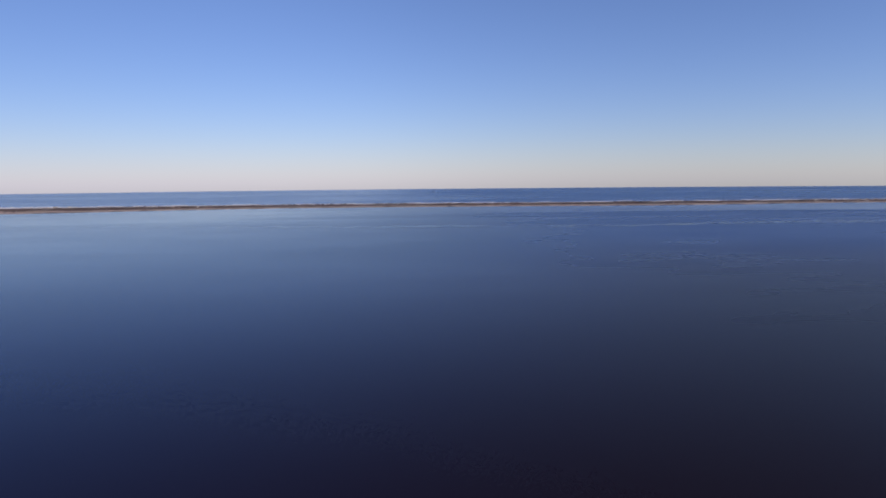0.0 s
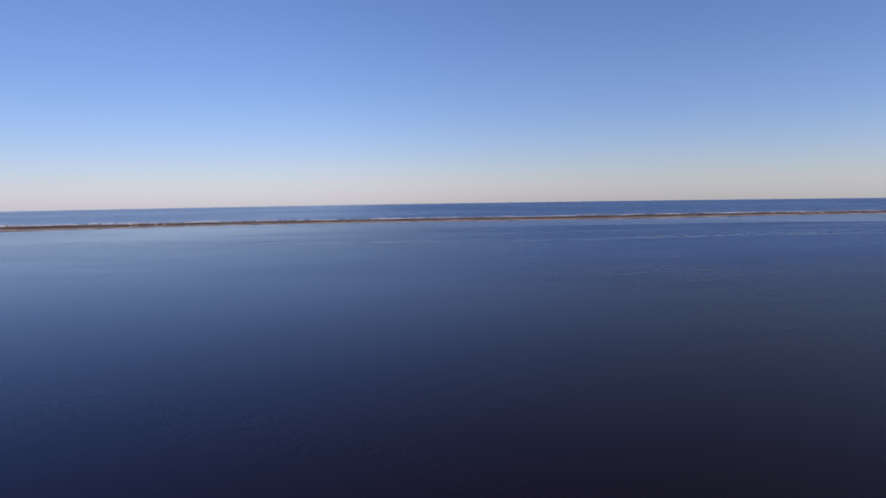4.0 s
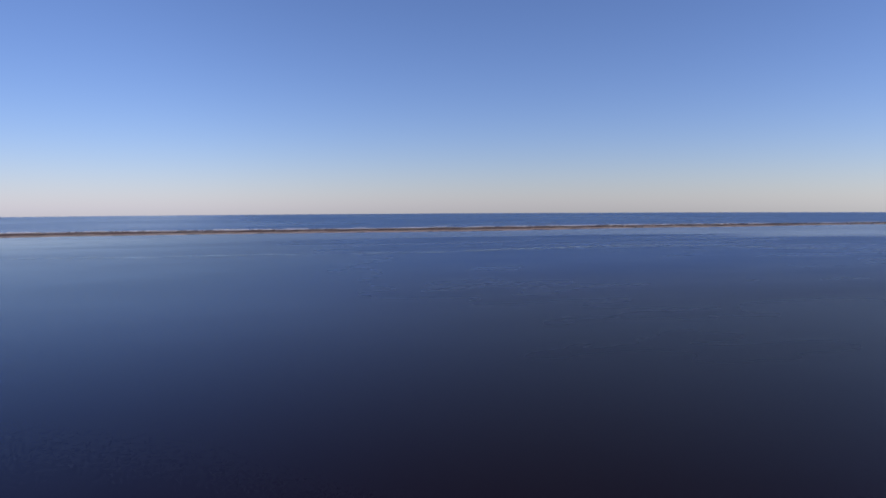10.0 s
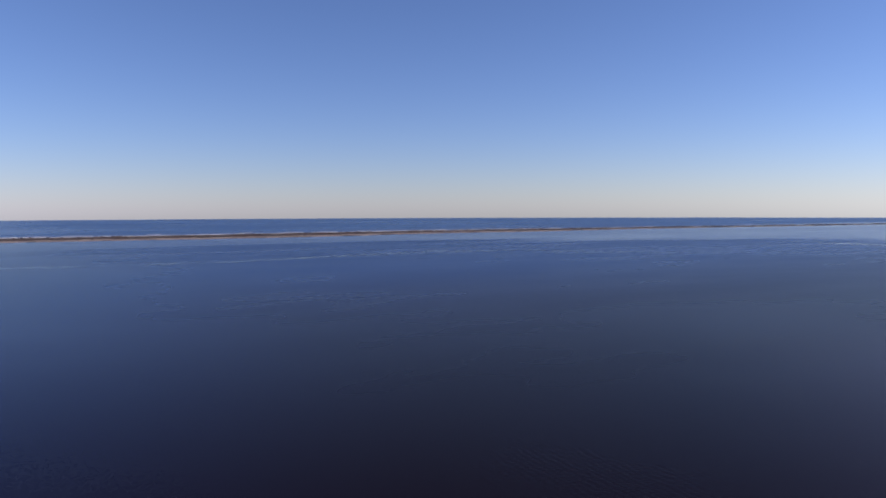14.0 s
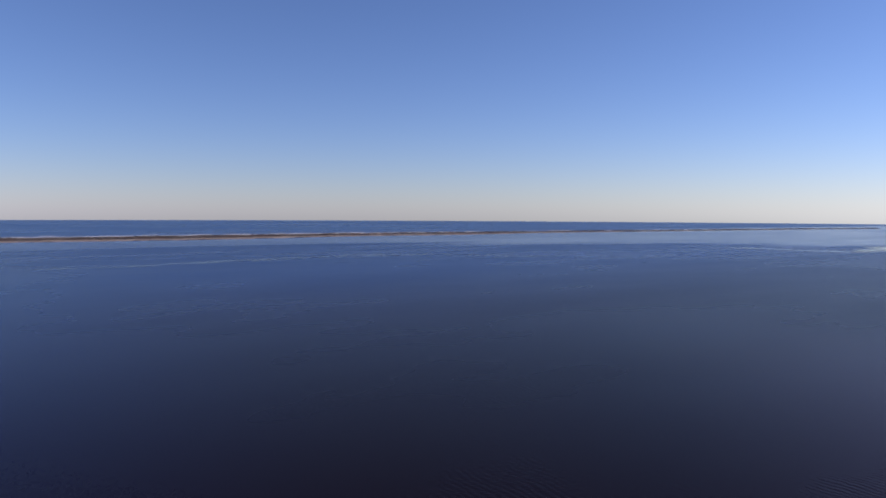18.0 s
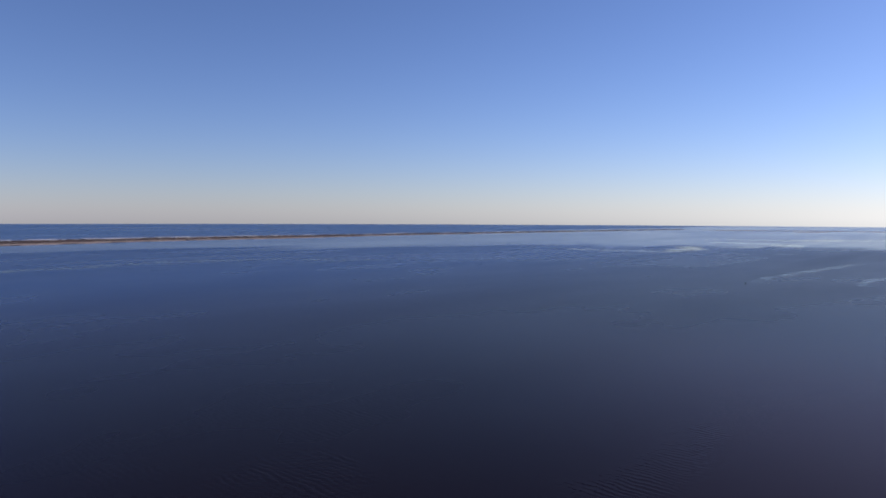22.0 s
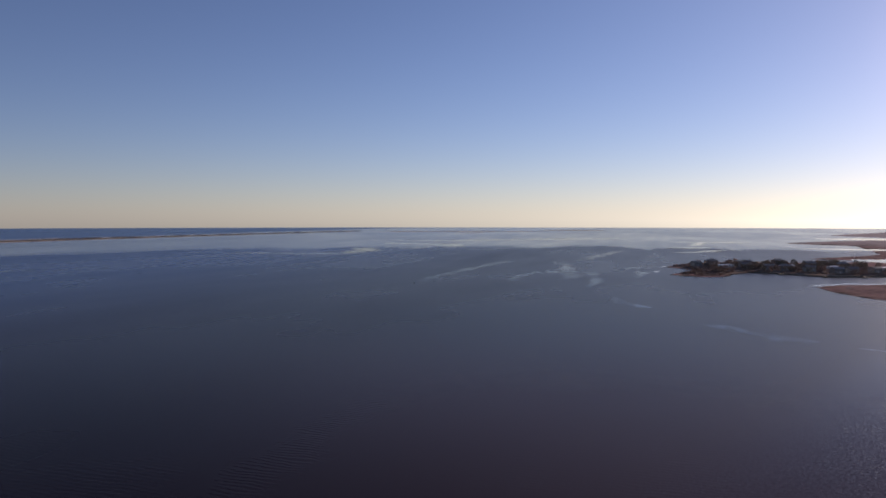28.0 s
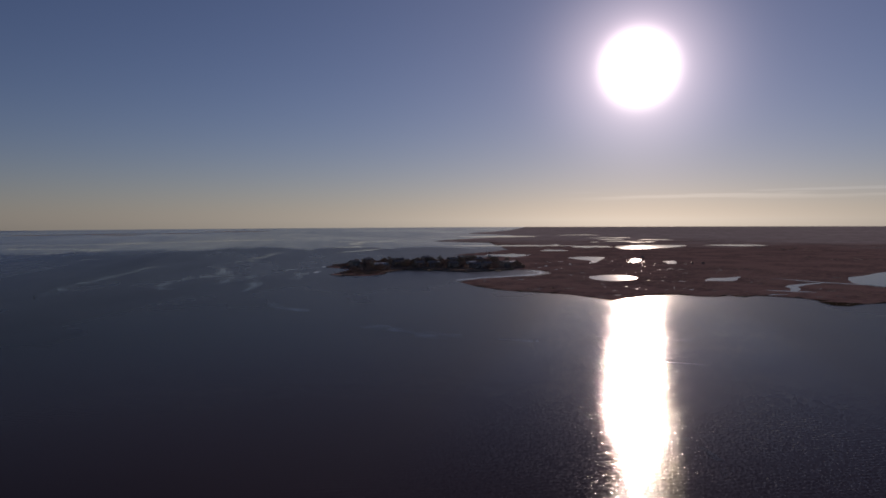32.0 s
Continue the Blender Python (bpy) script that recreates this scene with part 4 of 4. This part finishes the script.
# ---- trees ----
def make_tree(label, height, spread, leaves, seed):
    rng = np.random.default_rng(seed)
    tree = tagged(new("tree"), label, "tree", "trees on the point")
    part("trunk", post(0, 0, -0.3, 0.2, height * 0.62, 0.4, 7, (rng.uniform(-.4, .4), rng.uniform(-.4, .4))), M_BARK, tree)
    for k in range(4):
        a, z = k * 1.6 + rng.uniform(-.3, .3), height * rng.uniform(0.28, 0.5)
        r = spread * rng.uniform(0.22, 0.36)
        part("limb", post(0, 0, z, 0.09, height * 0.25, 0.4, 5, (r * math.cos(a), r * math.sin(a))), M_BARK, tree)
    spots = []
    for k in range(84):
        a, q = rng.uniform(0, 6.28), math.sqrt(rng.uniform(0, 1))
        z = rng.uniform(0.16, 0.97)
        r = spread / 2 * q * math.sqrt(max(0.06, 1.0 - (max(0, z - 0.4) / 0.62) ** 2))
        w = rng.uniform(0.4, 1.1) * spread / 5
        spots.append((r * math.cos(a), r * math.sin(a), height * z - 0.5, w, w * rng.uniform(0.6, 1.0)))
    clumps("crown", spots, leaves, "", "", seed + 1, "", tree)
    return tree


TREES = [make_tree("dark evergreen cedar with an uneven crown", 6.0, 6.2, M_CEDAR, 31), make_tree("wind-bent dark pine among the houses", 6.6, 7.4, M_CEDAR, 33),
         make_tree("low brown leafless-looking oak", 4.8, 6.8, M_SHRUB, 35), make_tree("small dark cedar beside a house", 4.2, 4.8, M_CEDAR, 37)]


def plant_trees():
    rng = np.random.default_rng(41)
    taken = [(x, y, 6.6) for _, x, y, _ in ROWS_OF_HOUSES] + [(x - 9, y + 2, 9.0) for k, x, y, _ in ROWS_OF_HOUSES if k in (3, 5)]
    count = 0
    while count < 120:
        x, y = rng.uniform(766, 940), rng.uniform(-138, 55)
        if not inside(POINT, np.array([[x, y]]))[0] or any(math.hypot(x - a, y - b) < r for a, b, r in taken):
            continue
        if y > 38 and x > 840 or y > 22 and rng.random() < 0.5:
            continue
        k = int(rng.choice([0, 1, 2, 2, 3])) if y < 10 else int(rng.choice([2, 3]))
        m = pose(x, y, GRADE, 0, 0, rng.uniform(0, 360))
        if count < 4:
            TREES[count].matrix_basis = m
        else:
            copy_thing(TREES[k], m)
        taken.append((x, y, 3.0))
        count += 1
    spots = []
    while len(spots) < 1500:
        x, y = rng.uniform(778, 950), rng.uniform(-140, 62)
        if not inside(POINT, np.array([[x, y]]))[0] or any(math.hypot(x - a, y - b) < 7 for a, b, _ in taken[:len(ROWS_OF_HOUSES)]):
            continue
        w = rng.uniform(1.6, 4.5)
        spots.append((x, y, GRADE - 0.3, w, w * rng.uniform(0.4, 0.8)))
    spit = np.array([(868, 50), (806, 40), (756, 54), (736, 40), (738, 24), (770, 12), (798, 2), (830, 10)], float)
    pts = np.stack([rng.uniform(735, 868, 2400), rng.uniform(2, 56, 2400)], 1)
    brush = []
    for x, y in pts[inside(spit, pts)][:620]:
        w = rng.uniform(1.2, 3.4)
        brush.append((x, y, 0.25, w, rng.uniform(0.5, 1.0) + 1.6 * max(0.0, rand_noise(x, y, 14, 45) + 0.1)))
    clumps("spit_brush", brush, M_TUSSOCK, "red-brown winter brush on the low spit", "shrubs", 46)
    clumps("undergrowth", spots, M_SHRUB, "brown winter undergrowth between the houses", "shrubs", 43)


plant_trees()


# ---- shore works ----
def make_bulkhead():
    """A timber wall along the point's front, with a cap and piles."""
    line = spline([(779, 8), (791, -3), (776, -33), (750, -60), (754, -88), (764, -112)], 3.0)
    wall = tagged(new("bulkhead"), "weathered timber bulkhead along the point's shore", "bulkhead")
    bm, cap = bmesh.new(), bmesh.new()
    for i in range(len(line) - 1):
        a, b = line[i], line[i + 1]
        c, ang, ln = (a + b) / 2, math.atan2(b[1] - a[1], b[0] - a[0]), np.linalg.norm(b - a)
        m = Matrix.Translation((c[0] - 1.2, c[1], 0.2)) @ Matrix.Rotation(ang, 4, "Z")
        bmesh.ops.create_cube(bm, size=1.0, matrix=m @ Matrix.Diagonal((ln + 0.05, 0.14, 1.9, 1)))
        bmesh.ops.create_cube(cap, size=1.0, matrix=m @ Matrix.Translation((0, 0, 1.0)) @ Matrix.Diagonal((ln + 0.1, 0.45, 0.14, 1)))
        if i % 2 == 0:
            part("pile", post(a[0] - 1.4, a[1], -1.0, 0.16, 2.5, 0.9, 6), M_DARKWOOD, wall)
    part("planking", bm, M_WOOD, wall)
    part("cap", cap, M_WOOD, wall)


make_bulkhead()


def make_dock(x, y, turn, length, head):
    dock = tagged(new("dock"), "narrow weathered timber dock on dark piles", "dock", "docks along the point")
    n = int(length / 3)
    part("stringer", box(length / 2, -0.6, 0.75, length, 0.12, 0.22), M_WOOD, dock)
    part("stringer", box(length / 2, 0.6, 0.75, length, 0.12, 0.22), M_WOOD, dock)
    plank = None
    for k in range(int(length / 0.6)):
        px = 0.3 + k * 0.6
        if plank is None:
            plank = part("plank", box(0, 0, 0, 0.54, 1.5, 0.06), M_WOOD, dock)
            me = plank.data
        else:
            plank = new("plank", me)
            plank.parent = dock
        plank.location = (px, 0, 0.97)
    part("head", box(length + head / 2, 0, 0.88, head, head * 1.3, 0.16, 0.03), M_WOOD, dock, "square timber landing")
    for k in range(n + 1):
        for s in (-0.7, 0.7):
            part("pile", post(k * length / n, s, -1.4, 0.13, 3.0, 0.9, 6), M_DARKWOOD, dock)
    dock.matrix_basis = pose(x, y, 0, 0, 0, turn)


for spot in ((779, -30, 180, 14, 3.5), (753, -62, 170, 11, 3.0), (756, -90, 185, 12, 3.5), (742, 48, 150, 16, 4.0)):
    make_dock(*spot)


def make_marker():
    """The channel beacon out on the bay."""
    mark = tagged(new("channel_marker"), "dark green channel beacon on a tarred pile in the bay", "beacon")
    for k in range(3):
        a = k * 2.094
        part("pile", post(0.75 * math.cos(a), 0.75 * math.sin(a), -2.0, 0.22, 5.4, 0.85, 9, (-0.42 * math.cos(a), -0.42 * math.sin(a))), M_DARKWOOD, mark)
    part("band", post(0, 0, 2.7, 0.62, 0.25, 1, 12), M_STEEL, mark, "galvanised band round the pile heads")
    part("mast", post(0, 0, 2.6, 0.10, 2.2, 0.9, 8), M_STEEL, mark)
    for a in (0, 90):
        part("dayboard", box(0, 0, 3.25, 1.25, 0.06, 1.25, 0.01, pose(0, 0, 0, 0, 0, a + 35)), M_GREEN, mark, "square green dayboard")
    lamp = part("lantern", post(0, 0, 4.8, 0.17, 0.38, 0.8, 10), M_GREEN, mark)
    part("lantern_cap", post(0, 0, 5.18, 0.20, 0.10, 0.3, 10), M_STEEL, lamp)
    mark.matrix_basis = pose(593, 254, 0, 0, 0, 0) @ Matrix.Diagonal((0.5, 0.5, 0.4, 1))


make_marker()


def make_pole(x, y, h):
    """The white mast that stands at the inlet behind the point."""
    pole = tagged(new("flagpole"), "tall white mast with a yard at the inlet", "mast")
    part("base", box(0, 0, 0, 1.0, 1.0, 0.5, 0.05), M_STEEL, pole)
    part("mast", post(0, 0, 0.4, 0.28, h, 0.5, 10), M_TRIM, pole)
    part("yard", box(0, 0, h * 0.72, 2.6, 0.16, 0.16), M_TRIM, pole)
    part("finial", post(0, 0, h + 0.35, 0.28, 0.35, 0.5, 8), M_TRIM, pole)
    pole.matrix_basis = pose(x, y, 0.4, 0, 0, 60)


make_pole(1000, -150, 9.0)

# ---- the houses on the island ----
ISLAND_GROUP = "houses on the island"
COTTAGES = [
    beach_house("pale weathered beach cottage on the far island", 6, 5, 1, M_PALE, M_ROOF, 1.2, 0.5, chimney=False, porch=False, rich=False, group=ISLAND_GROUP),
    beach_house("grey shingled beach cottage on the far island", 7, 6, 1, M_SHINGLE, M_ROOF, 1.4, 0.7, chimney=False, porch=False, rich=False, group=ISLAND_GROUP),
    beach_house("pale beach cottage with a grey roof on the far island", 7, 6, 1, M_PALE, M_ROOF, 1.5, 0.7, chimney=False, porch=False, rich=False, group=ISLAND_GROUP),
    beach_house("cream beach cottage on the far island", 7, 7, 1, M_CREAM, M_ROOF, 1.8, 1.0, hip=2.5, chimney=False, porch=False, rich=False, group=ISLAND_GROUP)]


def settle_island():
    rng = np.random.default_rng(61)
    spots = [(-779, 0.86), (-765, 0.80), (-752, 0.88), (-517, 0.55), (-502, 0.5), (-464, 0.45), (-452, 0.5), (-369, 0.85), (-772, 0.75), (-735, 0.84)]
    for lo, hi, count in ((795, 905, 20), (930, 985, 8), (1000, 1180, 30)):
        spots += [(x, v) for x, v in zip(np.linspace(lo, hi, count), rng.uniform(0.42, 0.9, count))]
    for i, (x, v) in enumerate(spots):
        p = island_spot(x, v)
        k = int(rng.choice([0, 1, 1, 1, 2, 3])) if i >= 4 else i
        m = pose(p.x, p.y, p.z, 0, 0, rng.uniform(-30, 30)) @ Matrix.Diagonal((0.66, 0.66, 0.6, 1))
        if i < 4:
            COTTAGES[i].matrix_basis = m
        else:
            copy_thing(COTTAGES[k], m)


settle_island()


# ---- marsh detail ----
def marsh_tussocks():
    rng = np.random.default_rng(71)
    spots = []
    pts = np.stack([rng.uniform(430, 760, 9000), rng.uniform(-340, -25, 9000)], 1)
    ok = inside(MAINLAND, pts)
    for h in POOLS:
        ok &= ~inside(h.mean(0) + (h - h.mean(0)) * 1.08, pts)
    for x, y in pts[ok][:4200]:
        if rand_noise(x, y, 30, 72) < -0.25:
            continue
        w = rng.uniform(0.8, 2.6)
        spots.append((x, y, 0.1, w, rng.uniform(0.12, 0.34)))
    clumps("tussocks", spots, M_TUSSOCK, "rough brown tussocks of dead cordgrass", "grass", 73)
    far = []
    pts = np.stack([rng.uniform(800, 1700, 3000), rng.uniform(-900, -120, 3000)], 1)
    ok = inside(MAINLAND, pts)
    for h in POOLS:
        ok &= ~inside(h.mean(0) + (h - h.mean(0)) * 1.15, pts)
    for x, y in pts[ok]:
        if rand_noise(x, y, 120, 74) > 0.2:
            w = rng.uniform(2.5, 7)
            far.append((x, y, 0.0, w, rng.uniform(0.4, 1.1)))
    clumps("thicket", far, M_SHRUB, "dark low thickets scattered over the marsh", "shrubs", 75)


marsh_tussocks()


def make_hut(label, x, y, turn, size, skin, roof):
    hut = tagged(new("hut"), label, "hut", "huts on the marsh")
    part("wall", walls(4.2, 3.2, 0, 2.2, 0.9), skin, hut)
    part("roof", gable(4.2, 3.2, 2.1, 0.95, 0.3, 0.12), roof, hut)
    part("door", box(0.6, -1.63, 0.02, 0.9, 0.08, 1.9, 0.01), M_WOOD, hut)
    window(hut, -1.1, -1.63, 0.9, 0.8, 0.8, 0)
    hut.matrix_basis = pose(x, y, 0.2, 0, 0, turn) @ Matrix.Diagonal((size, size, size, 1))


for x, y, turn in ((822, -262, 40), (800, -322, -20), (792, -330, 10), (930, -330, 30)):
    make_hut("small weathered hunting hut beside a marsh pond", x, y, turn, 0.6, M_SHINGLE, M_ROOF)
